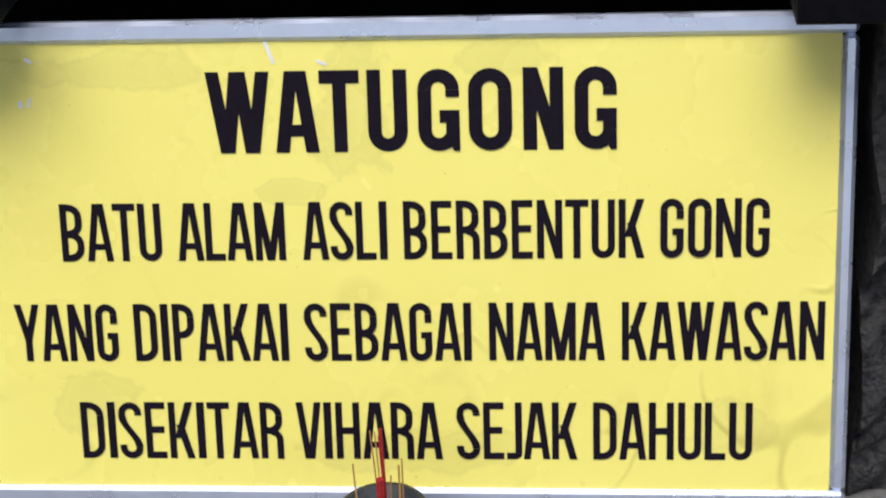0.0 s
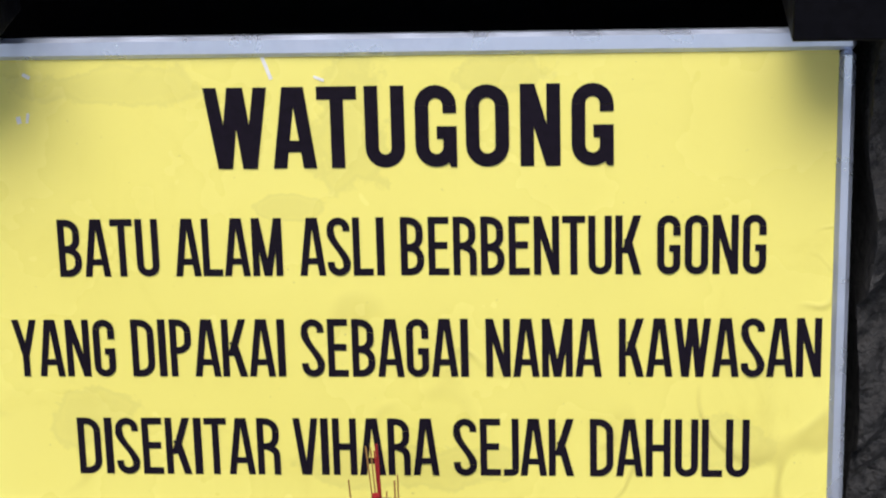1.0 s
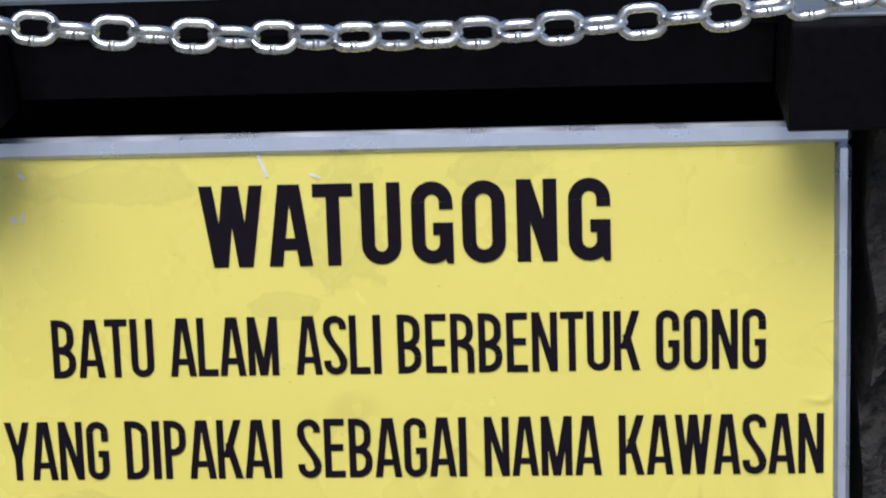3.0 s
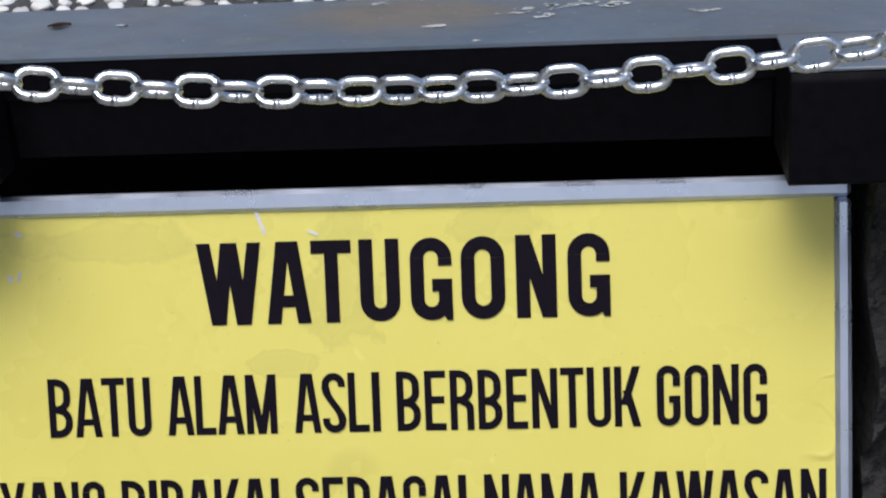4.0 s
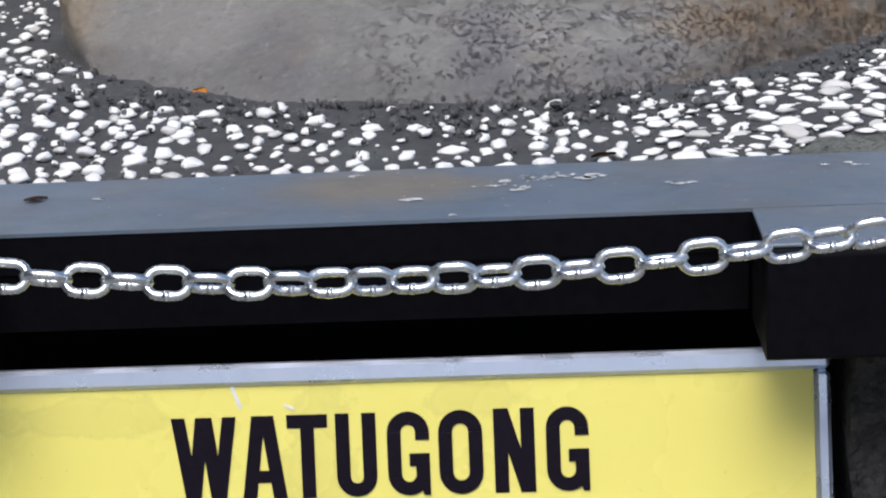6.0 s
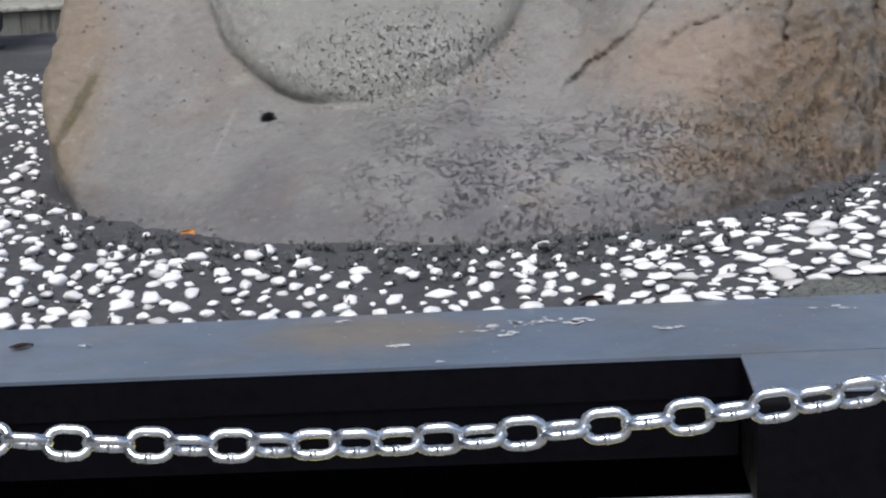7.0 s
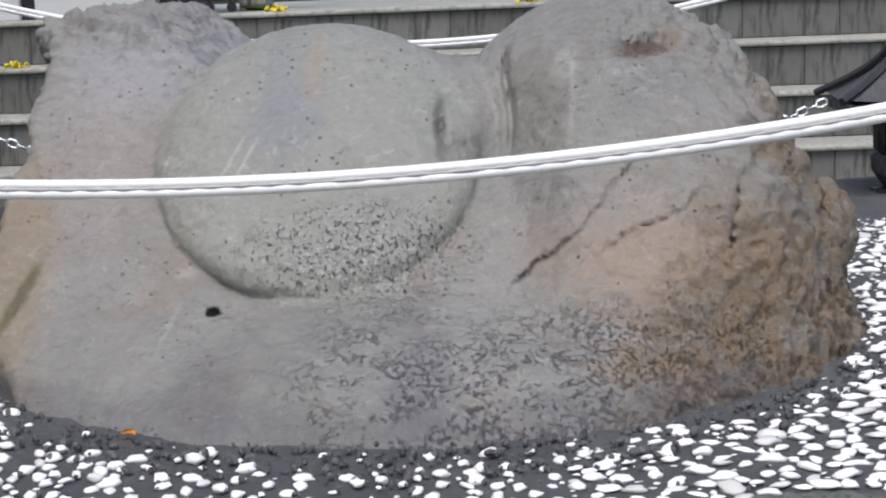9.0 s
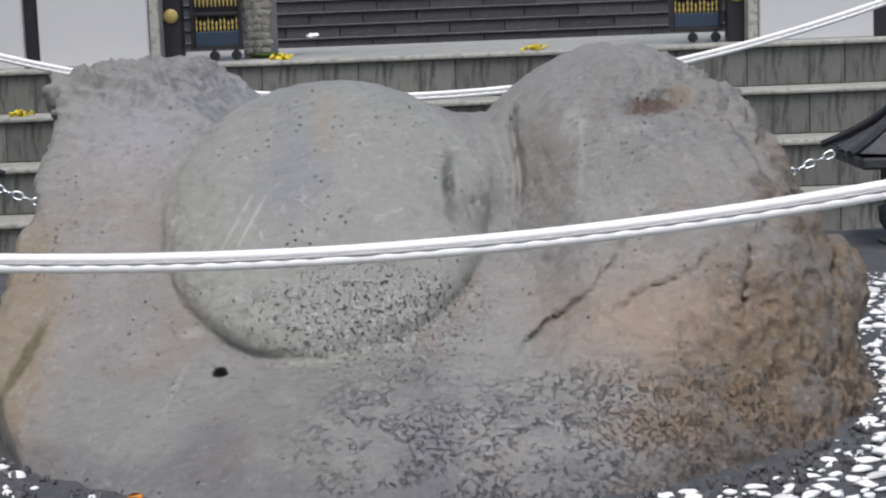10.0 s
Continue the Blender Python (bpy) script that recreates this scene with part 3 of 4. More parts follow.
def boulder_field(x, y, z):
    p = (x, y, z)
    back = y - 1.05 * (z - 0.285)
    foot = ellipsoid(p, (0.19, 1.34, -0.06), (0.73, 0.83, 0.2))
    # the tall lump, with a flat facet towards the boss
    lump = ellipsoid((x, y - 0.35 * (z - 0.2), z), (0.53, 1.36, 0.0), (0.37, 0.465, 0.553))
    facet = -0.8 * (x - 0.405) - 0.58 * (y - 1.15 - 0.75 * (z - 0.37)) + 0.1 * (z - 0.37)
    lump = soft_min(lump, ellipsoid(p, (0.655, 1.3, 0.0), (0.24, 0.36, 0.43)), 0.05)
    lump = -soft_min(-lump, -facet, 0.012)
    left = round_box((x - 0.1 * (z - 0.5), back, z), (-0.25, 1.54, 0.2), (0.175, 0.4, 0.345), 0.03)
    left = -soft_min(-left, -0.78 * (z - 0.542 + 0.7 * (x + 0.275)), 0.02)
    wall = ellipsoid((x, back, z), (0.1, 1.56, 0.12), (0.45, 0.42, 0.325))
    gong = ellipsoid((x, back, z), (0.05, 1.148, 0.313), (0.263, 0.11, 0.203))
    saddle = round_box((x, back, z), (0.23, 1.335, 0.25), (0.135, 0.19, 0.19), 0.06)
    d = soft_min(foot, lump, 0.09)
    d = soft_min(d, left, 0.10)
    d = soft_min(d, wall, 0.06)
    d = soft_min(d, saddle, 0.004 + 0.06 * ramp(z, 0.32, 0.22))
    # the steep broken side
    side = -0.93 * x - 0.36 * y - 0.05 - 0.2 * np.maximum(z, 0)
    d = -soft_min(-d, -side, 0.025)
    # the boss stands proud of the face and runs smoothly into the saddle
    d = soft_min(d, gong, 0.009 + 0.075 * ramp(x, 0.1, 0.26) * ramp(z, 0.31, 0.41))
    d = np.minimum(d, ellipsoid(p, (0.885, 1.3, 0.13), (0.04, 0.11, 0.095)))
    cuts = (0.02 * np.exp(-((x - 0.36 - 0.004 * np.sin(40 * z)) / 0.006) ** 2) * ramp(z, 0.29, 0.32) * ramp(z, 0.475, 0.44)
            + scarp(x, z, (0.595, 0.345), (0.31, 0.08), 0.013, 0.05) + scarp(x, z, (0.66, 0.26), (0.46, 0.17), 0.011, 0.04)
            + scarp(x, z, (0.43, 0.30), (0.36, 0.19), 0.005, 0.03)
            + 0.012 * groove(x, z, (-0.375, 0.175), (-0.425, 0.075), 0.007)
            + 0.016 * groove(x, z, (0.242, 0.385), (0.255, 0.325), 0.008) + 0.008 * groove(x, z, (0.25, 0.325), (0.31, 0.315), 0.008)
            + 0.022 * groove(x, z, (0.53, 0.455), (0.63, 0.475), 0.016) + 0.01 * groove(x, z, (0.54, 0.5), (0.6, 0.51), 0.01)
            + 0.014 * groove(x, z, (-0.14, 0.44), (-0.21, 0.435), 0.009) + scarp(x, z, (0.47, 0.095), (0.24, 0.05), -0.012, 0.03)
            + scarp(x, z, (0.70, 0.42), (0.80, 0.22), 0.02, 0.05) + scarp(x, z, (0.76, 0.36), (0.86, 0.12), 0.022, 0.04)
            + 0.02 * groove(x, z, (0.71, 0.29), (0.67, 0.13), 0.006)
            + 0.03 * groove(x, z, (-0.45, 0.36), (-0.42, 0.3), 0.02) + 0.02 * groove(x, z, (-0.41, 0.5), (-0.425, 0.4), 0.01))
    hole = ellipsoid(p, (-0.097, 0.945, 0.1), (0.014, 0.03, 0.009))
    d = d + np.where(y < 1.45, cuts, 0)
    return -soft_min(-d, hole, 0.004)


def roughen(x, y, z):
    """How far the rock's skin lies off its plain form: smooth on the boss, broken on the flank and the crest."""
    q = Vector((x, y, z))
    back = y - 1.05 * (z - 0.285)
    boss = ((x - 0.05) / 0.272) ** 2 + ((z - 0.313) / 0.211) ** 2 < 1.0 and back < 1.2
    flank = max(0.0, min(1.0, (x - 0.36 - 0.45 * z + 0.1 * noise.noise(q * 4)) / 0.25))
    crest = max(0.0, min(1.0, (z - 0.43) / 0.08)) * max(0.0, min(1.0, (-0.05 - x) / 0.1))
    edge = max(0.0, min(1.0, (-0.34 - x) / 0.08))
    low = max(0.0, 1 - z / 0.13) * max(0.0, min(1.0, (x + 0.1) / 0.2))
    crown = max(0.0, min(1.0, (z - 0.36) / 0.1)) * max(0.0, min(1.0, (x - 0.42) / 0.08))
    k = 0.1 if boss else 0.2 + 1.45 * flank + 2.1 * crest + 1.2 * edge + 0.5 * low + 1.0 * crown
    big = noise.fractal(q * 7, 0.8, 2.0, 4)
    chips = noise.ridged_multi_fractal(q * 19, 0.9, 2.1, 4, 1.0, 2.0) - 1.0
    return k * (0.006 * big + 0.007 * chips * (0.3 + 0.9 * flank + 0.7 * crest + 0.6 * crown)) + 0.0028 * noise.fractal(q * 40, 0.9, 2.0, 3)


def surface_net(field, lo, hi, step):
    """A quad mesh over the zero surface of field in the given box."""
    axes = [np.arange(lo[i], hi[i], step) for i in range(3)]
    X, Y, Z = np.meshgrid(*axes, indexing="ij")
    f = field(X, Y, Z)
    corner = [(a, b, c) for a in (0, 1) for b in (0, 1) for c in (0, 1)]
    n = [s - 1 for s in f.shape]
    cell = lambda o: f[o[0]: o[0] + n[0], o[1]: o[1] + n[1], o[2]: o[2] + n[2]]
    total, weight = np.zeros((*n, 3)), np.zeros(n)
    for a in corner:
        for k in range(3):
            if a[k] == 0:
                b = tuple(v + (i == k) for i, v in enumerate(a))
                fa, fb = cell(a), cell(b)
                cut = (fa < 0) != (fb < 0)
                t = np.where(cut, fa / np.where(fa == fb, 1, fa - fb), 0)
                for i in range(3):
                    total[..., i] += np.where(cut, a[i] + (t if i == k else 0), 0)
                weight += cut
    live = weight > 0
    index = -np.ones(n, int)
    index[live] = np.arange(live.sum())
    where = np.argwhere(live)
    verts = np.array(lo) + step * (where + total[live] / weight[live][:, None])
    faces = []
    for k in range(3):
        u, v = (k + 1) % 3, (k + 2) % 3
        ok = np.argwhere((np.take(f, range(0, n[k]), k) < 0) != (np.take(f, range(1, n[k] + 1), k) < 0))
        ok = ok[(ok[:, u] > 0) & (ok[:, v] > 0) & (ok[:, u] < n[u]) & (ok[:, v] < n[v])]
        quad = []
        for du, dv in ((1, 1), (0, 1), (0, 0), (1, 0)):
            c = ok.copy()
            c[:, u] -= du
            c[:, v] -= dv
            quad.append(index[c[:, 0], c[:, 1], c[:, 2]])
        quad = np.stack(quad, 1)
        flip = f[ok[:, 0], ok[:, 1], ok[:, 2]] < 0
        quad[~flip] = quad[~flip][:, ::-1]
        faces.append(quad)
    return verts, np.concatenate(faces)


verts, quads = surface_net(boulder_field, (-0.62, 0.42, -0.05), (1.05, 2.15, 0.66), 0.0058)
boulder_mesh = bpy.data.meshes.new("boulder")
boulder_mesh.from_pydata(verts.tolist(), [], quads.tolist())
boulder_mesh.validate()
for v, way in [(v, v.normal.copy()) for v in boulder_mesh.vertices]:
    v.co += way * roughen(*v.co)
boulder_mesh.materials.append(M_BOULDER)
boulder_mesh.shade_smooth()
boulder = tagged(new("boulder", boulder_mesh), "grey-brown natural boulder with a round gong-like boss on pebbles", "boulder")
boulder_mesh.transform(Matrix.Translation((-0.2, -1.3, 0)))
boulder.location = (0.2, 1.3, 0)

# ---- the sign ----
LEAN = radians(14.7)
SIGN0 = Vector((0, 0.009, -0.179))
DOWN, FACE = Vector((0, -math.sin(LEAN), -math.cos(LEAN))), Vector((0, -math.cos(LEAN), math.sin(LEAN)))


def on_sign(u, v, h=0.0):
    return Vector((u, 0, 0)) + SIGN0 + DOWN * v + FACE * h


SL, SR, SB = -0.375, 0.567, 0.508
sign = empty("sign_board", on_sign(0.1, SHEET_FOOT), "yellow vinyl notice board in an aluminium frame, leaning under the plinth", "sign")


def slab_on_sign(u0, u1, v0, v1, h0, h1, bevel=0.0):
    bm = box((u0, h0, v0), (u1, h1, v1), bevel)
    for w in bm.verts:
        w.co = on_sign(w.co.x, w.co.z, w.co.y)
    return bm


sheet = bmesh.new()
nu, nv = 60, 32
gs = [[sheet.verts.new(on_sign(SL + (SR - SL) * i / nu, SB * j / nv, 0.0008 * noise.noise(Vector((i * 0.17, j * 0.21, 3))))) for j in range(nv + 1)] for i in range(nu + 1)]
for i in range(nu):
    for j in range(nv):
        sheet.faces.new((gs[i][j], gs[i + 1][j], gs[i + 1][j + 1], gs[i][j + 1]))
part("vinyl_sheet", sheet, M_SIGN, sign, "creased yellow vinyl sheet", True)
part("backing_board", slab_on_sign(SL - 0.01, SR + 0.01, -0.012, SB + 0.012, -0.012, -0.004), M_BACK, sign)
for u0, u1, v0, v1 in ((SL - 0.017, SR + 0.017, -0.023, 0.0), (SL - 0.017, SR + 0.017, SB, SB + 0.023), (SL - 0.017, SL, 0.0005, SB - 0.0005), (SR, SR + 0.017, 0.0005, SB - 0.0005)):
    part("frame_rail", slab_on_sign(u0, u1, v0, v1, -0.014, 0.007, 0.0045), M_ALU, sign)

# white glints near the sign's top, put in as thin white scraps
for u, v, w, h, a in ((-0.036, 0.012, 0.004, 0.026, -0.35), (-0.3, 0.018, 0.009, 0.004, 0.5), (-0.312, 0.066, 0.005, 0.008, -0.2), (-0.302, 0.064, 0.003, 0.011, 0.2), (0.02, 0.024, 0.012, 0.003, 0.4)):
    scrap = box((-w / 2, 0.001, -h / 2), (w / 2, 0.0014, h / 2))
    for c in scrap.verts:
        c.co = on_sign(u + c.co.x * math.cos(a) - c.co.z * math.sin(a), v + c.co.x * math.sin(a) + c.co.z * math.cos(a), c.co.y)
    part("tape_scrap", scrap, M_TISSUE, sign, "white scrap standing for a glint on a bit of tape")

# words: left and right edges at the top and the foot of each row
WIDTHS = dict(A=.408, B=.404, D=.405, E=.364, G=.394, H=.424, I=.178, J=.25, K=.411, L=.34, M=.518, N=.428, O=.396, P=.384, R=.4, S=.382, T=.356, U=.398, V=.394, W=.562, Y=.392)
SIDE = dict(A=.008, V=.008, W=.012, Y=.004, T=.012, J=.012, K=.02, L=.02, S=.02)
LINES = [
    (0.0335, 0.1223, 0.0146, 0.0142, [("WATUGONG", -0.107, 0.3336)]),
    (0.1773, 0.2426, 0.0077, 0.0078, [("BATU", -0.279, -0.166), ("ALAM", -0.148, -0.028), ("ASLI", -0.009, 0.0845), ("BERBENTUK", 0.1024, 0.3631), ("GONG", 0.380, 0.496)]),
    (0.2922, 0.3588, 0.0077, 0.0078, [("YANG", -0.340, -0.223), ("DIPAKAI", -0.204, -0.030), ("SEBAGAI", -0.0116, 0.1741), ("NAMA", 0.1934, 0.3204), ("KAWASAN", 0.3389, 0.5573)]),
    (0.4078, 0.475, 0.0077, 0.0078, [("DISEKITAR", -0.2735, -0.0412), ("VIHARA", -0.0258, 0.1388), ("SEJAK", 0.1552, 0.2894), ("DAHULU", 0.307, 0.4819)]),
]
TITLE = [(0, 0.158), (0.168, 0.276), (0.28, 0.378), (0.397, 0.494), (0.52, 0.621), (0.643, 0.748), (0.775, 0.872), (0.899, 1)]


def letter_pieces(c, w, h, s, t, flat_foot=False):
    """A condensed capital w wide and h high with stems s and bars t wide: convex rings of (x, y) from its lower left."""
    out = []

    def bar(x0, y0, x1, y1):
        out.append([(x0, y0), (x1, y0), (x1, y1), (x0, y1)])

    def slant(xa, ya, xb, yb, wide):
        out.append([(xa, ya), (xa + wide, ya), (xb + wide, yb), (xb, yb)])

    def bend(cx, cy, rx, ry, turn0, turn1, n=7):
        for i in range(n):
            p, q = (math.radians(turn0 + (turn1 - turn0) * k / n) for k in (i, i + 1))
            out.append([(cx + r * math.cos(g), cy + v * math.sin(g)) for r, v, g in ((rx, ry, p), (rx, ry, q), (max(rx - s, 0.0004), max(ry - t, 0.0004), q), (max(rx - s, 0.0004), max(ry - t, 0.0004), p))])

    def bowl(y0, y1, reach):
        """A bowl to the side of the stem, from y0 to y1."""
        r = min(0.62 * reach, 0.5 * (y1 - y0))
        x = s * 0.9
        bar(x, y1 - t, reach - r, y1)
        bar(x, y0, reach - r, y0 + t)
        bend(reach - r, y1 - r, r, r, 0, 90)
        bend(reach - r, y0 + r, r, r, 270, 360)
        if y1 - y0 - 2 * r > 1e-5:
            bar(reach - s, y0 + r, reach, y1 - r)

    half, dip = w / 2, min(w / 2, h * 0.28)
    if c in "BDEFHIKLMNPR":
        bar(0, 0, s if c != "I" else w, h)
    if c in "HMN":
        bar(w - s, 0, w, h)
    if c == "A":
        slant(0, 0, half - s * 0.8, h, s)
        slant(w - s, 0, half - s * 0.2, h, s)
        bar(s * 0.75, 0.2 * h, w - s * 0.75, 0.2 * h + t * 0.9)
    elif c == "B":
        bowl(0, 0.53 * h, w)
        bowl(0.53 * h - t * 0.9, h, w * 0.96)
    elif c == "D":
        bowl(0, h, w)
    elif c == "E":
        bar(s, 0, w, t)
        bar(s, h - t, w, h)
        bar(s, 0.5 * h - t * 0.4, w * 0.93, 0.5 * h + t * 0.6)
    elif c == "H":
        bar(s, 0.5 * h - t * 0.5, w - s, 0.5 * h + t * 0.5)
    elif c == "J":
        bar(w - s, dip * 0.8, w, h)
        bend(w - dip, dip * 0.8, dip, dip * 0.8, 285, 360)
        bar(0, 0, w - dip * 0.7, t)
    elif c == "K":
        slant(s * 0.8, 0.36 * h, w - s * 1.12, h, s * 1.1)
        slant(w - s * 1.08, 0, s * 1.15, 0.6 * h, s * 1.1)
    elif c == "L":
        bar(s, 0, w, t)
    elif c == "M":
        slant(half - s * 0.55, 0, s * 0.15, h, s)
        slant(half - s * 0.45, 0, w - s * 1.15, h, s)
    elif c == "N":
        slant(w - s * 1.06, 0, s * 0.06, h, s)
    elif c in "GO":
        bend(half, h - dip, half, dip, 0, 180, 12)
        bend(half, dip, half, dip, 180, 360, 12)
        bar(0, dip, s, h - dip)
        if c == "O":
            bar(w - s, dip, w, h - dip)
        else:
            bar(w - s, 0.66 * h, w, h - dip)
            bar(w - s, dip * 0.98, w, 0.5 * h)
            bar(w * 0.52, 0.5 * h - t * 0.95, w, 0.5 * h)
            if flat_foot:
                out.append([(w - s * 0.45, 0), (w, 0), (w, dip), (w - s * 0.8, dip * 0.5)])
    elif c == "P":
        bowl(0.4 * h, h, w)
    elif c == "R":
        bowl(0.44 * h, h, w * 0.97)
        bar(w - s * 0.98, 0, w, 0.34 * h)
        bend(w - 2.0 * s, 0.34 * h, 2.0 * s, 0.16 * h + t * 0.4, 0, 80)
    elif c == "S":
        bend(half, h - dip, half, dip, 0, 180, 12)
        bar(w - s, h - dip * 1.2, w, h - dip)
        bar(0, h - dip * 1.25, s, h - dip)
        n = 8
        mid = [(u, h - dip * 1.25 + (2.25 * dip - h) * u, (w - s) * (3 * u * u - 2 * u ** 3)) for u in (i / n for i in range(n + 1))]
        for (_, ya, xa), (_, yb, xb) in zip(mid, mid[1:]):
            slant(xb - s * 0.06, yb, xa - s * 0.06, ya, s * 1.12)
        bend(half, dip, half, dip, 180, 360, 12)
        bar(0, dip, s, dip * 1.25)
    elif c == "T":
        bar(0, h - t, w, h)
        bar(half - s / 2, 0, half + s / 2, h)
    elif c == "U":
        bend(half, dip, half, dip, 180, 360, 12)
        bar(0, dip, s, h)
        bar(w - s, dip, w, h)
    elif c == "V":
        slant(half - s * 0.72, 0, 0, h, s)
        slant(half - s * 0.28, 0, w - s, h, s)
    elif c == "W":
        q = w * 0.305
        slant(q - s * 0.54, 0, 0, h, s)
        slant(q - s * 0.46, 0, half - s * 0.6, h, s)
        slant(w - q - s * 0.54, 0, half - s * 0.4, h, s)
        slant(w - q - s * 0.46, 0, w - s, h, s)
    elif c == "Y":
        slant(half - s * 0.5, 0.36 * h, 0, h, s)
        slant(half - s * 0.5, 0.36 * h, w - s, h, s)
        bar(half - s / 2, 0, half + s / 2, 0.45 * h)
    return out


for v0, v1, stem, beam, words in LINES:
    bm = bmesh.new()
    for word, u0, u1 in words:
        side = lambda c: SIDE.get(c, .031)
        span = sum(WIDTHS[c] for c in word) - side(word[0]) - side(word[-1])
        k, u = (u1 - u0) / span, u0 - side(word[0]) * (u1 - u0) / span
        for n, c in enumerate(word):
            a, b = u + side(c) * k, u + (WIDTHS[c] - side(c)) * k
            u += WIDTHS[c] * k
            title = word == "WATUGONG"
            if title:
                a, b = (u0 + (u1 - u0) * q for q in TITLE[n])
            for layer, ring in enumerate(letter_pieces(c, b - a, v1 - v0, stem, beam, title)):
                bm.faces.new([bm.verts.new(on_sign(a + x, v1 - y - 0.003 * (a + 0.3), 0.0012 + 0.00003 * layer)) for x, y in ring])
    part("lettering", bm, M_INK, sign, "bold condensed black capitals")

# ---- chains and rope lights on posts ----
POST_X, BACK_Y, FRONT_Y = 1.305, 2.93, -0.42


def lantern_post(at):
    post = empty("lantern_post", at, "charcoal cast stone lantern post holding chain and rope light", "post", "", "posts round the boulder")
    o = Vector(at)
    part("base", lathe([(0.125, 0.0), (0.125, 0.05), (0.1, 0.065), (0.1, 0.085)], o, 8, turn=math.pi / 8), M_POST, post)
    part("foot_block", lathe([(0.075, 0.085), (0.11, 0.125), (0.115, 0.165), (0.085, 0.18)], o, 4, turn=math.pi / 4), M_POST, post)
    part("shaft", box(o + Vector((-0.075, -0.075, 0.18)), o + Vector((0.075, 0.075, 0.285)), 0.004), M_BLACK, post)
    part("eave", box(o + Vector((-0.175, -0.175, 0.285)), o + Vector((0.175, 0.175, 0.315)), 0.006), M_POST, post)
    roof = bmesh.new()
    steps = 7
    rings = []
    for i in range(steps + 1):
        t = i / steps
        r, z = 0.135 * (1 - t) ** 1.6 + 0.04, 0.315 + 0.13 * t
        rings.append([roof.verts.new(o + Vector((r * x, r * y, z + 0.012 * (1 - t) * (abs(x * y) > 0.5)))) for x, y in ((-1, -1), (0, -1), (1, -1), (1, 0), (1, 1), (0, 1), (-1, 1), (-1, 0))])
    for a, b in zip(rings, rings[1:]):
        for i in range(8):
            roof.faces.new((a[i], a[(i + 1) % 8], b[(i + 1) % 8], b[i]))
    roof.faces.new(rings[-1])
    part("roof", roof, M_ROOF, post, "curved stone roof")
    for x, y in ((-1, -1), (1, -1), (1, 1), (-1, 1)):
        pts = [o + Vector((x * (0.165 * (1 - t) ** 1.6 + 0.04), y * (0.135 * (1 - t) ** 1.6 + 0.04), 0.326 + 0.13 * t)) for t in (i / 6 for i in range(7))]
        part("ridge", tube(pts, 0.011, 6), M_POST, post)
    part("finial", lathe([(0.045, 0.46), (0.055, 0.48), (0.055, 0.53), (0.03, 0.55), (0.04, 0.58), (0.03, 0.68), (0.02, 0.73), (0.006, 0.75)], o, 10), M_POST, post)
    return post


first_post = lantern_post((MID + POST_X, BACK_Y, -0.085))
copy_thing(first_post, pose(MID - POST_X, BACK_Y, -0.085))
for side in (-1, 1):
    x = MID + side * POST_X
    thing("post_pedestal", box((x - 0.14, FRONT_Y - 0.14, GROUND + 0.001), (x + 0.14, FRONT_Y + 0.14, -0.071), 0.008), M_POST, "charcoal stone pedestal under a lantern post", "pedestal", "", "post pedestals")
    copy_thing(first_post, pose(x, FRONT_Y, -0.07))


def link_mesh(length, width, wire):
    r = width / 2 - wire
    half = length / 2 - wire - r
    pts = []
    for i in range(9):
        a = -math.pi / 2 + math.pi * i / 8
        pts.append((half + r * math.cos(a), r * math.sin(a), 0))
    for i in range(9):
        a = math.pi / 2 + math.pi * i / 8
        pts.append((-half + r * math.cos(a), r * math.sin(a), 0))
    bm = tube(pts, wire, 8, closed=True)
    tube([(-0.0022, -r, 0), (0.0022, -r, 0)], wire * 1.1, 8, bm)
    return mesh_of(bm, "chain_link", M_STEEL, True)


def hang_chain(y, z0, sag, mid, x0, x1, pitch, length, width, wire, label, roll0, start, flip=None, end=0.0):
    chain = empty("chain", (mid, y, z0), label, "chain", "", "chains between the posts")
    me = link_mesh(length, width, wire)
    height = lambda x: z0 + sag * (x - mid) ** 2
    turned = lambda x: max(0.0, min(66.0, 45 + 200 * (flip - x))) + 36 * max(0.0, min(1.0, (x - 0.4) / 0.12)) if flip is not None else 0.0
    for way in (1, -1):
        x, i = start, 0
        while x0 < x < x1:
            slope = 2 * sag * (x - mid)
            if i or way == 1:
                ob = new("link", me)
                ob.parent = chain
                twist = (-38 if i % 2 else 52) + 9 * noise.noise(Vector((way * i * 0.9, roll0, 0)))
                ob.matrix_basis = Matrix.Translation((x - mid, end * (abs(x - mid) / 1.2) ** 6, height(x) - z0)) @ Matrix.Rotation(-math.atan(slope), 4, "Y") @ Matrix.Rotation(radians(twist + roll0 + turned(x)), 4, "X")
            x, i = x + way * pitch / math.sqrt(1 + slope * slope), i + 1
    return chain


hang_chain(-0.633, 0.1515, 0.21, 0.19, -1.053, 1.36, 0.0267, 0.0352, 0.0245, 0.0033, "shiny galvanised steel chain hung across the front", 28, 0.242, 0.15, 0.2)
hang_chain(BACK_Y - 0.05, 0.0, 0.2, MID, -0.98, 1.2, 0.0267, 0.0347, 0.0235, 0.0028, "galvanised steel chain hung behind the boulder", 28, 0.2)


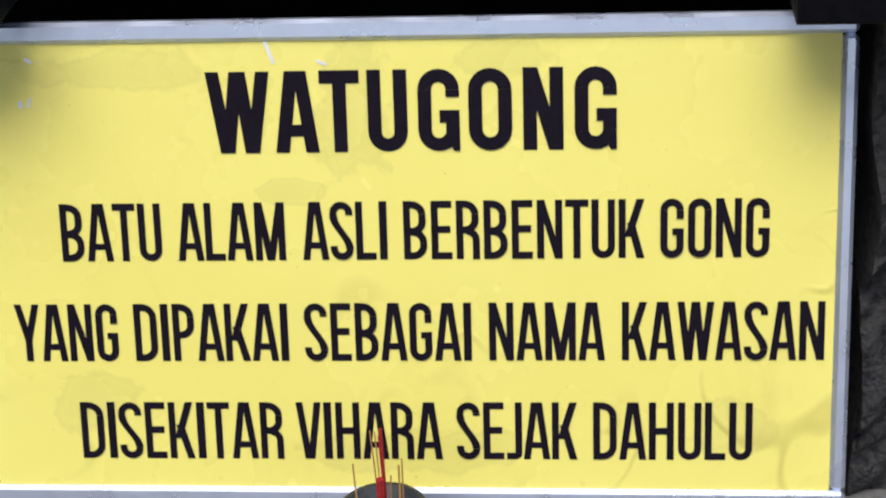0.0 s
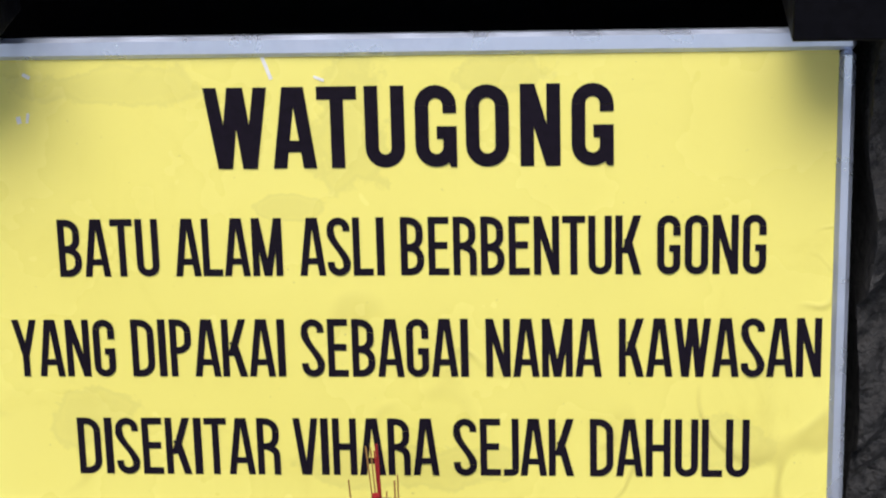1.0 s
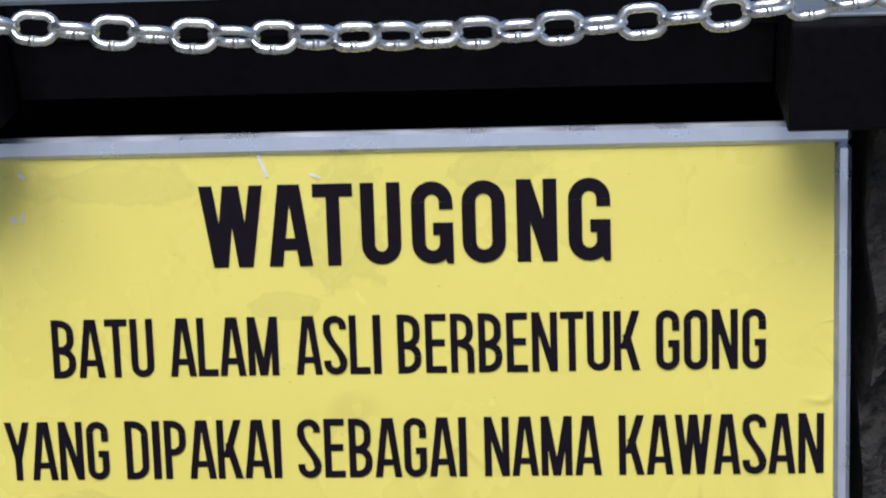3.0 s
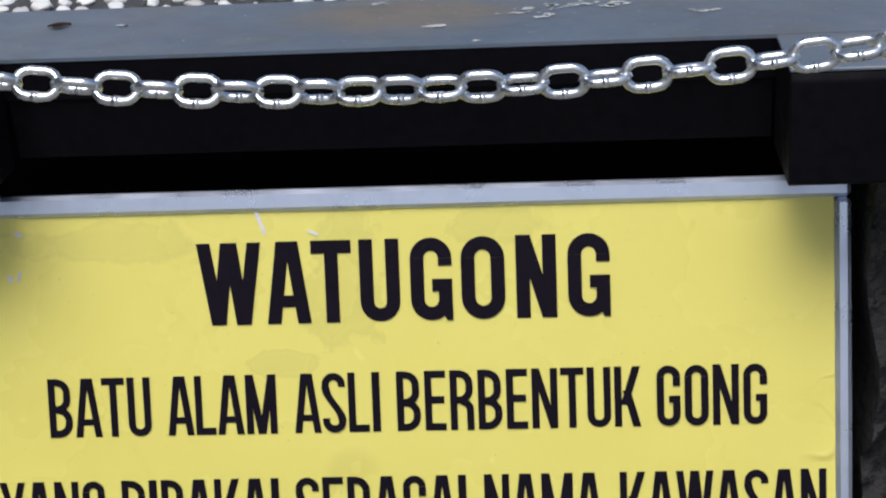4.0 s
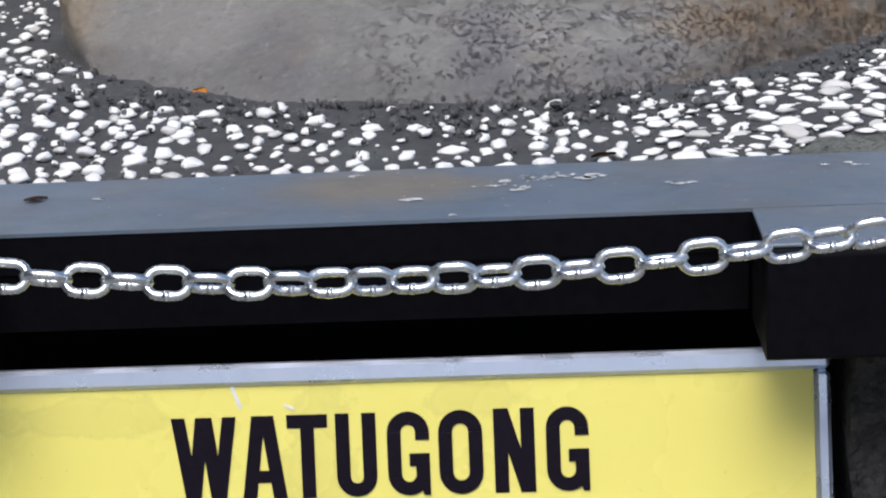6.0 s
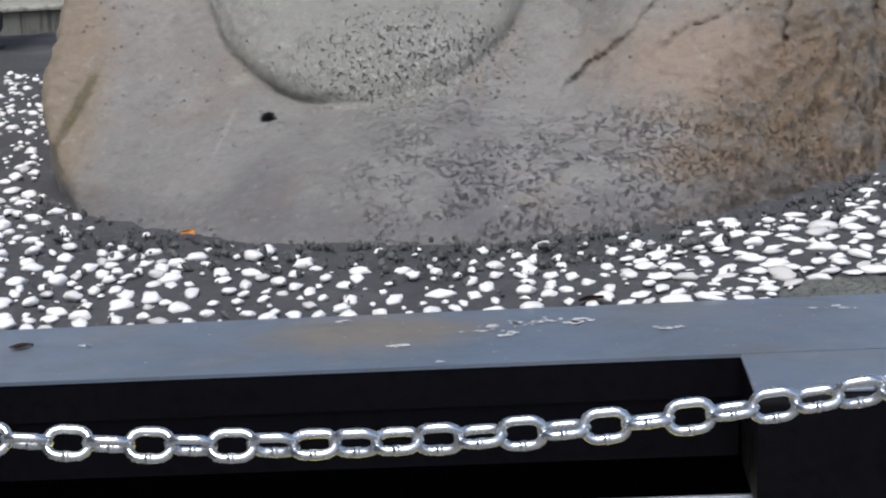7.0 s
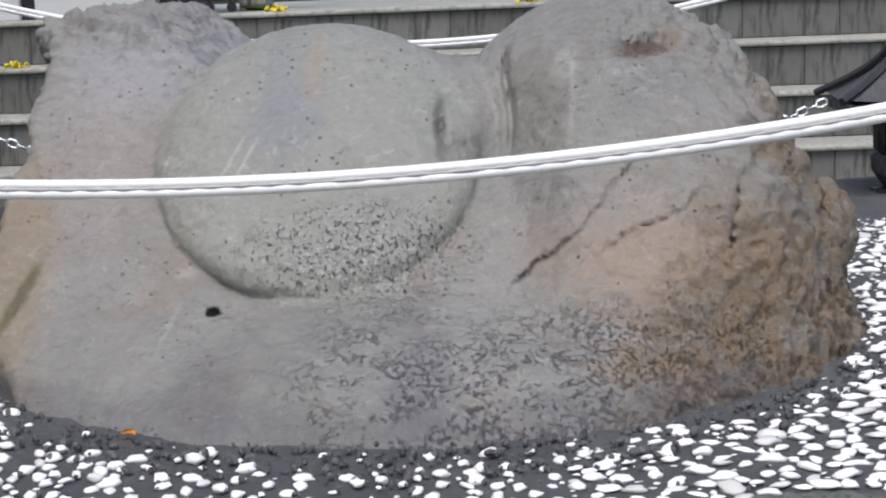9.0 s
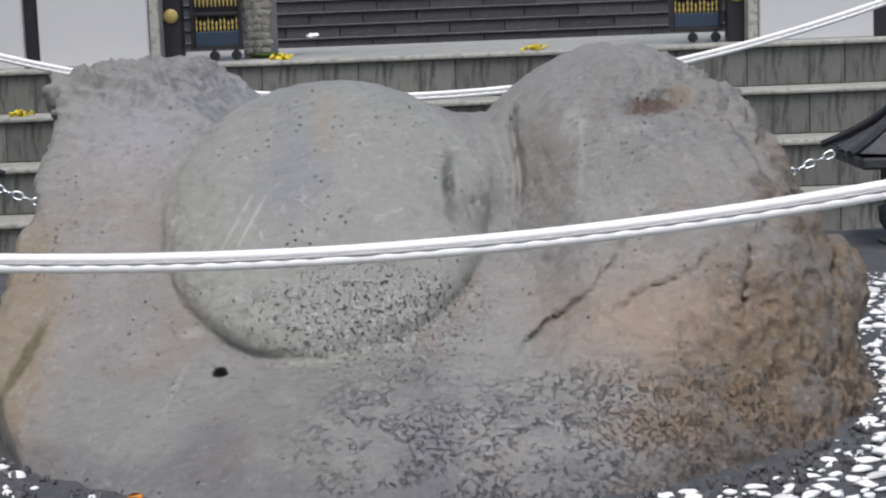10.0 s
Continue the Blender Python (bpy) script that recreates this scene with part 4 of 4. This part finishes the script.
def rope_light(y, z0, sag, mid, x0, x1, label, end=0.0, k=1.0):
    rope = empty("rope_light", (mid, y, z0), label, "rope light", "", "rope lights on the posts")
    pts = lambda dz, dy, n: [(x, y + dy + end * (abs(x - mid) / 1.3) ** 6, z0 + dz + sag * (x - mid) ** 2) for x in (x0 + (x1 - x0) * i / n for i in range(n + 1))]
    part("tube", tube(pts(0.0037 * k, 0, 90), 0.0045 * k, 10), M_TUBE, rope, "", True)
    part("tube", tube(pts(-0.0037 * k, 0, 90), 0.0045 * k, 10), M_TUBE, rope, "", True)
    n = int((x1 - x0) / 0.012)
    part("seam", tube(pts(0.0002, -0.0028 * k, n), lambda t: 0.0014 if int(t * n) % 2 else 0.0024, 6), M_SEAM, rope, "grey dashed seam")
    return rope


rope_light(-0.227, 0.4265, 0.135, 0.09, -1.18, 1.4, "milky white twin rope light strung in front of the boulder", -0.2)
rope_light(BACK_Y, 0.416, 0.13, 0.11, -1.18, 1.4, "milky white twin rope light strung behind the boulder", 0.0, 1.35)

# ---- steps behind, landing, gate ----
LAND_Y, LAND_Z, RISE, TREAD = 5.689, 0.465, 0.18, 0.297
steps = empty("stairs", (0, LAND_Y, GROUND), "weathered grey stone steps with pale nosings up to the gate", "stairs", "structure")
tile_mesh = mesh_of(box((-0.199, 0, 0), (0.199, 0.02, RISE - 0.024), 0.003), "riser_tile", M_STEP)
for k in range(7):
    y, z = LAND_Y - k * TREAD, LAND_Z - k * RISE
    foot = max(z - RISE, GROUND)
    part("step_core", box((-4.2, y + 0.045, GROUND + 0.002), (4.2, y + TREAD + (0.3 if k == 0 else 0.02), z - 0.022)), M_STEP, steps)
    part("nosing", box((-4.2, y, z - 0.021), (4.2, y + TREAD + 0.02, z), 0.008, seg=2), M_NOSING, steps)
    if z - RISE >= GROUND - 0.01:
        for i in range(21):
            ob = new("riser_tile", tile_mesh)
            ob.parent = steps
            ob.location = Vector((-4.0 + 0.4 * i + (0.2 if k % 2 else 0), y + 0.022 + 0.003 * random.random(), z - RISE)) - steps.location
thing("landing", box((-6, LAND_Y + TREAD + 0.02, LAND_Z - 0.2), (6, 9.5, LAND_Z - 0.004)), M_NOSING, "grey paved landing in the gateway", "landing", "structure")
thing("courtyard_floor", box((-12, 9.5, 0.1), (12, 24, 0.335)), M_PAVING, "grey paved court beyond the gate", "floor", "structure")

WALL_Y = 5.95


def gate_wall(x0, x1, label):
    wall = empty("gate_wall", ((x0 + x1) / 2, WALL_Y, LAND_Z), label, "wall", "structure")
    part("wall_panel", box((x0, WALL_Y, LAND_Z - 0.003), (x1, WALL_Y + 0.4, 2.9), 0.006), M_WALL, wall)
    return wall


gate_wall(-1.575, -1.105, "white painted gate pillar, grimy at the foot")
gate_wall(-4.2, -1.64, "white painted wall beside the gate")
gate_wall(1.492, 1.972, "white painted gate pillar, grimy at the foot")
gate_wall(2.04, 4.2, "white painted wall beside the gate")
for x0, x1 in ((-1.638, -1.577), (1.974, 2.038)):
    thing("wall_batten", box((x0, WALL_Y + 0.03, LAND_Z - 0.003), (x1, WALL_Y + 0.2, 2.9), 0.004), M_GATE, "dark timber batten between wall panels", "batten", "structure")
for x0, x1 in ((-1.103, -1.06), (1.447, 1.49)):
    thing("pillar_return", box((x0, WALL_Y + 0.02, LAND_Z - 0.003), (x1, WALL_Y + 0.4, 2.9), 0.004), M_NOSING, "grey side of the gate pillar", "trim", "structure")


def gate(xp0, xp1, xl0, xl1, label):
    y = 6.1
    ob = empty("gate", ((xl0 + xl1) / 2, y, LAND_Z), label, "gate", "", "gate leaves")
    part("jamb", box((xp0, y - 0.02, LAND_Z - 0.003), (xp1, y + 0.08, 2.5), 0.005), M_GATE, ob)
    boss = lathe([(0.03, 0), (0.032, 0.008), (0.02, 0.018), (0.004, 0.022)], (0, 0, 0), 12)
    bmesh.ops.transform(boss, verts=boss.verts, matrix=pose((xp0 + xp1) / 2 + 0.004, y - 0.02, 0.665, 90))
    part("boss", boss, M_GOLD, ob, "round gold boss")
    part("stile", box((xl0, y + 0.1, 0.515), (xl0 + 0.018, y + 0.14, 2.4), 0.002), M_GATE, ob)
    part("stile", box((xl1 - 0.014, y + 0.1, 0.515), (xl1, y + 0.14, 2.4), 0.002), M_GATE, ob)
    part("bottom_rail", box((xl0 + 0.018, y + 0.1, 0.515), (xl1 - 0.014, y + 0.14, 0.528), 0.002), M_GATE, ob)
    part("kick_panel", box((xl0 + 0.018, y + 0.11, 0.528), (xl1 - 0.014, y + 0.13, 0.592), 0.003), M_NAVY, ob, "navy blue kick panel")
    part("mid_rail", box((xl0 + 0.018, y + 0.1, 0.66), (xl1 - 0.014, y + 0.14, 0.674), 0.002), M_GATE, ob)
    part("back_panel", box((xl0 + 0.018, y + 0.145, 0.592), (xl1 - 0.014, y + 0.155, 2.4)), M_GATE, ob)
    for z0, z1 in ((0.594, 0.658), (0.7, 0.9)):
        n = 11
        for i in range(n):
            x = xl0 + 0.026 + (xl1 - xl0 - 0.05) * i / (n - 1)
            h = (z1 - z0) * (0.85 + 0.15 * math.cos(i * 1.9))
            part("spindle", lathe([(0.003, 0), (0.006, 0.2 * h), (0.003, 0.45 * h), (0.007, 0.62 * h), (0.003, 0.85 * h), (0.001, h)], (x, y + 0.118, z0), 8), M_GOLD, ob, "gold spindle")
    for x in (xl0 + 0.1, xl1 - 0.03):
        wheel = lathe([(0.01, -0.012), (0.022, -0.01), (0.022, 0.01), (0.01, 0.012)], (0, 0, 0), 14)
        bmesh.ops.transform(wheel, verts=wheel.verts, matrix=pose(x, y + 0.12, LAND_Z + 0.02, 90))
        part("wheel", wheel, M_GATE, ob)
        part("wheel_bracket", box((x - 0.006, y + 0.105, LAND_Z + 0.025), (x + 0.006, y + 0.135, 0.517)), M_GATE, ob)
    return ob


gate(-1.075, -0.985, -0.965, -0.738, "dark gate leaf on wheels with navy panel and gold spindles")
gate(1.375, 1.445, 1.14, 1.37, "dark gate leaf on wheels with navy panel and gold spindles")

# a rubble pier beside the leaf
pier = empty("rubble_pier", (-0.67, 6.5, LAND_Z), "pier of rubble stones with moss at the foot", "pier", "structure")
part("pier_core", box((-0.765, 6.45, LAND_Z - 0.003), (-0.648, 6.8, 2.6)), M_RUBBLE, pier)
for i in range(60):
    z = LAND_Z + 0.025 + 0.034 * (i // 3) + 0.01 * random.random()
    part("stone", blob((-0.745 + 0.038 * (i % 3) + 0.012 * random.random(), 6.448, z), (0.02 + 0.014 * random.random(), 0.006, 0.018 + 0.012 * random.random()), i, 0.5, 2), M_RUBBLE, pier, "", True)
part("moss", blob((-0.66, 6.42, LAND_Z + 0.012), (0.07, 0.05, 0.016), 5, 0.6, 2), M_MOSS, pier, "green moss", True)

far = empty("far_stairs", (0.2, 16, 0.335), "dark stone staircase beyond the gate", "stairs", "structure")
block_mesh = mesh_of(box((0.004, 0, 0), (0.546, 0.05, 0.105), 0.004), "riser_block", M_BLOCK)
for k in range(22):
    z = 0.335 + 0.128 * k
    part("tread", box((-6, 16.04 + 0.32 * k, z), (7, 16.4 + 0.32 * k, z + 0.106), 0.004), M_DARKSTEP, far)
    part("nosing", box((-6.02, 15.97 + 0.32 * k, z + 0.108), (7.02, 16.35 + 0.32 * k, z + 0.128), 0.006), M_EDGE, far)
    for i in range(18 if k < 7 else 0):
        ob = new("riser_block", block_mesh)
        ob.parent = far
        ob.location = Vector((-4.6 + 0.55 * i + 0.21 * (k % 3), 16.0 + 0.32 * k + 0.006 * random.random(), z)) - far.location
thing("court_wall", box((-14, 24, 0.1), (14, 24.4, 6), 0.01), M_WALL, "pale wall closing the court", "wall", "structure")

# ---- censer with incense ----
POT = Vector((0.095, -0.3, -0.563))
pot = empty("incense_burner", (POT.x, POT.y, GROUND), "dark bronze incense burner with red and tan sticks", "incense burner")
part("bowl", lathe([(0.05, GROUND - POT.z), (0.052, GROUND - POT.z + 0.012), (0.03, GROUND - POT.z + 0.03), (0.026, -0.1), (0.042, -0.07), (0.052, -0.035), (0.046, -0.012), (0.044, -0.004), (0.046, 0.0), (0.04, 0.0), (0.036, -0.014)], POT, 28), M_POT, pot, "", True)
part("ash", lathe([(0.034, -0.03), (0.033, -0.025), (0.0, -0.022)], POT, 20), M_ASH, pot)
for dx, dy, tip, r, mat in ((-0.024, -0.006, (-0.026, 0, 0.06), 0.0009, M_TANSTICK), (0.018, 0.0, (0.019, 0, 0.055), 0.0011, M_TANSTICK), (0.0205, 0.004, (0.022, 0, 0.06), 0.0009, M_TANSTICK), (-0.002, 0.002, (-0.0075, 0, 0.095), 0.0008, M_TANSTICK), (0.0, 0.003, (-0.003, 0, 0.093), 0.0008, M_TANSTICK), (0.003, 0.0, (0.001, 0, 0.091), 0.0008, M_REDSTICK), (0.004, 0.0, (0.0035, 0, 0.099), 0.0016, M_REDSTICK), (0.006, 0.0, (0.0105, 0, 0.042), 0.0009, M_TANSTICK), (0.0, -0.01, (0.0005, 0, 0.045), 0.0042, M_REDSTICK)):
    a = POT + Vector((dx, dy, -0.024))
    b = POT + Vector((dx, dy, 0)) + Vector((tip[0] - dx, 0, tip[2]))
    part("incense_stick", tube([a, a.lerp(b, 0.5), b], r, 6), mat, pot)

# ---- small things ----
for x, y, z, s in ((-0.511, LAND_Y + 0.05, LAND_Z, 1.0), (0.53, LAND_Y + 0.05, LAND_Z, 1.2), (-1.545, LAND_Y - TREAD + 0.06, LAND_Z - RISE, 1.3)):
    heap = empty("petals", (x, y, z), "small heap of fallen yellow petals on a step", "petals", "", "fallen petals")
    for i in range(18):
        c = Vector((x + random.gauss(0, 0.02 * s), y + random.gauss(0, 0.02), z + 0.006 + 0.014 * random.random()))
        m = Matrix.Translation(c) @ Euler((random.random(), random.random(), random.random() * 6)).to_matrix().to_4x4() @ Matrix.Diagonal((0.018, 0.011, 0.005, 1))
        petal = bmesh.new()
        bmesh.ops.create_icosphere(petal, subdivisions=1, radius=1, matrix=m)
        part("petal", petal, M_YELLOW, heap)


def leaf(x, y, z, size, turn, material, label, lift=0.06):
    bm = bmesh.new()
    n = 7
    for side in (-1, 1):
        row = []
        for i in range(n):
            t = i / (n - 1)
            w = 0.35 * math.sin(math.pi * min(0.97, t + 0.03))
            row.append((bm.verts.new((size * (t - 0.5), 0, size * 0.6 * lift * math.sin(3 * t))), bm.verts.new((size * (t - 0.5), side * w * size, size * lift * (1 + 0.7 * t)))))
        for a, b in zip(row, row[1:]):
            bm.faces.new((a[0], b[0], b[1], a[1]))
    bmesh.ops.solidify(bm, geom=list(bm.faces), thickness=0.0008)
    bmesh.ops.transform(bm, verts=bm.verts, matrix=pose(x, y, z + 0.001, 0, 0, turn))
    return thing("dry_leaf", bm, material, label, "leaf", "", "fallen leaves", True)


leaf(-0.17, 0.622, 0.0, 0.022, -20, M_LEAF, "curled orange dry leaf beside the boulder", 0.22)
leaf(-0.258, 0.118, 0.001, 0.026, 10, M_BROWN, "curled brown dry leaf on the coping")
leaf(0.363, 0.222, -0.002, 0.03, 20, M_BROWN, "brown dry leaf at the edge of the pebbles")
thing("tissue", blob((-1.35, 16.1, 0.335 + 0.128 + 0.02), (0.06, 0.05, 0.03), 2, 0.7), M_TISSUE, "crumpled white tissue on the far stairs", "litter")


def splash(x, y, size, seed):
    bm = bmesh.new()
    n = 14
    ring = []
    for i in range(n):
        a = math.tau * i / n
        r = size * max(0.25, 0.7 + 0.9 * noise.noise(Vector((math.cos(a) * 1.8, math.sin(a) * 1.8, seed * 3.7))))
        ring.append(bm.verts.new((x + 1.4 * r * math.cos(a), y + 0.9 * r * math.sin(a), 0.0012)))
    bm.faces.new(ring)
    return bm


drip = random.Random(11)
for x, y, reach, count in ((0.3, 0.136, 0.03, 26), (0.34, 0.13, 0.016, 10), (0.245, 0.115, 0.022, 14), (0.16, 0.07, 0.012, 6), (0.436, 0.098, 0.012, 10), (-0.183, 0.116, 0.005, 4), (0.62, 0.146, 0.02, 6), (0.09, 0.17, 0.01, 5), (0.28, 0.1, 0.02, 8), (0.205, 0.008, 0.006, 4)):
    for i in range(count):
        sx, sy = x + reach * drip.gauss(0, 0.6), min(0.19, max(0.003, y + 0.35 * reach * drip.gauss(0, 0.8)))
        part("lime_splash", splash(sx, sy, 0.0016 + 0.006 * drip.random() ** 2.5, i + 50 * x), M_SPLASH, plinth)
for i in range(60):
    part("lime_splash", splash(drip.uniform(-0.3, 0.75), drip.uniform(0.01, 0.185), drip.uniform(0.0005, 0.0013), i), M_SPLASH, plinth)

# ---- pebbles, last ----
shapes = []
for s in range(16):
    bm = bmesh.new()
    bmesh.ops.create_icosphere(bm, subdivisions=2, radius=1)
    for v in bm.verts:
        k = 1 + 0.6 * noise.noise(v.co * 1.1 + Vector((s * 5.0, 0, 0))) + 0.2 * noise.noise(v.co * 2.4 + Vector((0, s * 4.0, 0)))
        v.co *= k
    shapes.append(mesh_of(bm, "pebble", M_PEBBLE, True))


def boulder_foot(x):
    """The y at which the boulder's front meets the bed, over x."""
    t = max(-1.0, min(1.0, (x - 0.2) / 0.74))
    return 1.34 - 0.83 * math.sqrt(1 - t * t)


def dense(x, y):
    """How thickly pebbles lie: full towards both sides, thin in the middle, chips by the boulder."""
    side = 1.0 if x > 0.42 else 1.0 if x < -0.12 else 0.7
    gap = boulder_foot(x) - y
    near = max(0.0, min(1.0, (gap - 0.05) / 0.1)) if abs(x - 0.25) < 0.6 else 1.0
    bald = 0.0 if (0.57 < x < 0.86 and 0.19 < y < 0.27 + 0.03 * math.sin(20 * x)) else 1.0
    left_far = 0.3 if x < -0.1 and y > 0.5 else 1.0
    return side * (0.1 + 0.9 * near) * bald * left_far


rng = random.Random(5)
placed = []
cells = {}
for attempt in range(34000):
    x, y = rng.uniform(-0.95, 1.5), 0.205 + 2.2 * rng.random() ** 1.8
    inside = ((x - 0.2) / 0.74) ** 2 + ((y - 1.34) / 0.83) ** 2 < 1.0
    if inside or rng.random() > dense(x, y):
        continue
    chip = rng.random() < (0.5 if boulder_foot(x) - y < 0.1 else 0.12)
    a = rng.uniform(0.003, 0.007) if chip else (rng.uniform(0.009, 0.019) if x > 0.4 else rng.uniform(0.0075, 0.0155))
    b = a * (rng.uniform(0.42, 0.82) if x > 0.4 else rng.uniform(0.55, 0.92))
    key = (int(x / 0.04), int(y / 0.04))
    turn = rng.gauss(0.25, 0.6) if x > 0.4 else rng.gauss(1.4, 0.75)
    clash = False
    for i in (-1, 0, 1):
        for j in (-1, 0, 1):
            for q in cells.get((key[0] + i, key[1] + j), ()):
                d = math.hypot(q[0] - x, q[1] - y)
                if d < 0.95 * (0.5 * (a + b) + 0.5 * (q[2] + q[3])) + q[7]:
                    clash = True
    if clash:
        continue
    item = (x, y, a, b, turn, rng.randrange(16), rng.uniform(-0.4, 0.4), rng.uniform(0.004, 0.017) if 0.42 > x > -0.12 else rng.uniform(0.002, 0.006) if x > 0 else rng.uniform(0.002, 0.013))
    cells.setdefault(key, []).append(item)
    placed.append(item)

placed.sort(key=lambda q: q[1] + 0.35 * abs(q[0] - 0.2))
# a rough patch of bare mortar, and grey grit along the boulder's foot
M_GRIT = speckled("dark_grit", (0.04, 0.041, 0.045), (0.2, 0.2, 0.205), 30, 0.8, 0.6, 0.006)
M_PATCH = speckled("grey_green_mortar", (0.09, 0.1, 0.09), (0.3, 0.31, 0.29), 26, 0.85, 0.9, 0.012)
mound = bmesh.new()
cols, rows_ = 44, 20
net = []
for i in range(cols + 1):
    for j in range(rows_ + 1):
        u, v = i / cols, j / rows_
        x, y = 0.57 + 0.42 * u, 0.197 + 0.085 * v + 0.012 * math.sin(9 * u)
        h = min(1.0, 4 * min(u, 1 - u, v + 0.1, 1 - v))
        net.append(mound.verts.new((x, y, -0.009 + h * (0.009 + 0.007 * noise.fractal(Vector((x * 40, y * 40, 1)), 0.8, 2.0, 4)))))
for i in range(cols):
    for j in range(rows_):
        a = i * (rows_ + 1) + j
        mound.faces.new((net[a], net[a + rows_ + 1], net[a + rows_ + 2], net[a + 1]))
part("mortar_patch", mound, M_PATCH, plinth, "rough grey-green mortar patch", True)
ball = bmesh.new()
bmesh.ops.create_icosphere(ball, subdivisions=1, radius=1)
ball_v, ball_f = [v.co.copy() for v in ball.verts], [[v.index for v in f.verts] for f in ball.faces]
ball.free()
grit_v, grit_f = [], []
for i in range(1500):
    if i < 900:
        t = rng.uniform(-0.9, 0.95)
        x, y = 0.2 + 0.74 * t, 1.34 - 0.83 * math.sqrt(1 - t * t) - 0.16 * rng.random() ** 1.4 + 0.006
        r = 0.001 + 0.0065 * rng.random() ** 3
    else:
        x, y = rng.uniform(-0.9, 1.3), rng.uniform(0.2, 0.9)
        r = 0.001 + 0.004 * rng.random() ** 2
    m = Matrix.Translation((x, y, -0.003 + 0.3 * r)) @ Euler((rng.random() * 3, rng.random() * 3, rng.random() * 3)).to_matrix().to_4x4() @ Matrix.Diagonal((r * rng.uniform(1, 1.8), r, r * 0.8, 1))
    grit_f += [[len(grit_v) + k for k in f] for f in ball_f]
    grit_v += [tuple(m @ v) for v in ball_v]
grit = bmesh.new()
grit_me = bpy.data.meshes.new("grit")
grit_me.from_pydata(grit_v, [], grit_f)
grit.from_mesh(grit_me)
bpy.data.meshes.remove(grit_me)
tagged(part("grit", grit, M_GRIT, plinth, "grey grit at the boulder's foot"), kind="stuff")

rest_v, rest_f = [], []
for n, (x, y, a, b, turn, s, tip, gap) in enumerate(placed):
    m = Matrix.Translation((x, y, -0.004 + 0.05 * b)) @ Matrix.Rotation(turn, 4, "Z") @ Matrix.Rotation(tip * 0.5, 4, "X") @ Matrix.Diagonal((a, b, b * (0.5 if x > 0.4 else 0.64), 1))
    if n < 300:
        ob = new("pebble", shapes[s])
        ob.parent = plinth
        ob.matrix_basis = Matrix.Translation(-plinth.location) @ m
    else:
        base = len(rest_v)
        rest_v += [tuple(m @ v.co) for v in shapes[s].vertices]
        rest_f += [[base + i for i in p.vertices] for p in shapes[s].polygons]
rest = bpy.data.meshes.new("pebbles")
rest.from_pydata(rest_v, [], rest_f)
rest.materials.append(M_PEBBLES)
rest.shade_smooth()
rest.transform(Matrix.Translation(-plinth.location))
pebbles = tagged(new("pebbles", rest), "white river pebbles set in cement", "", "", "stuff")
pebbles.parent = plinth
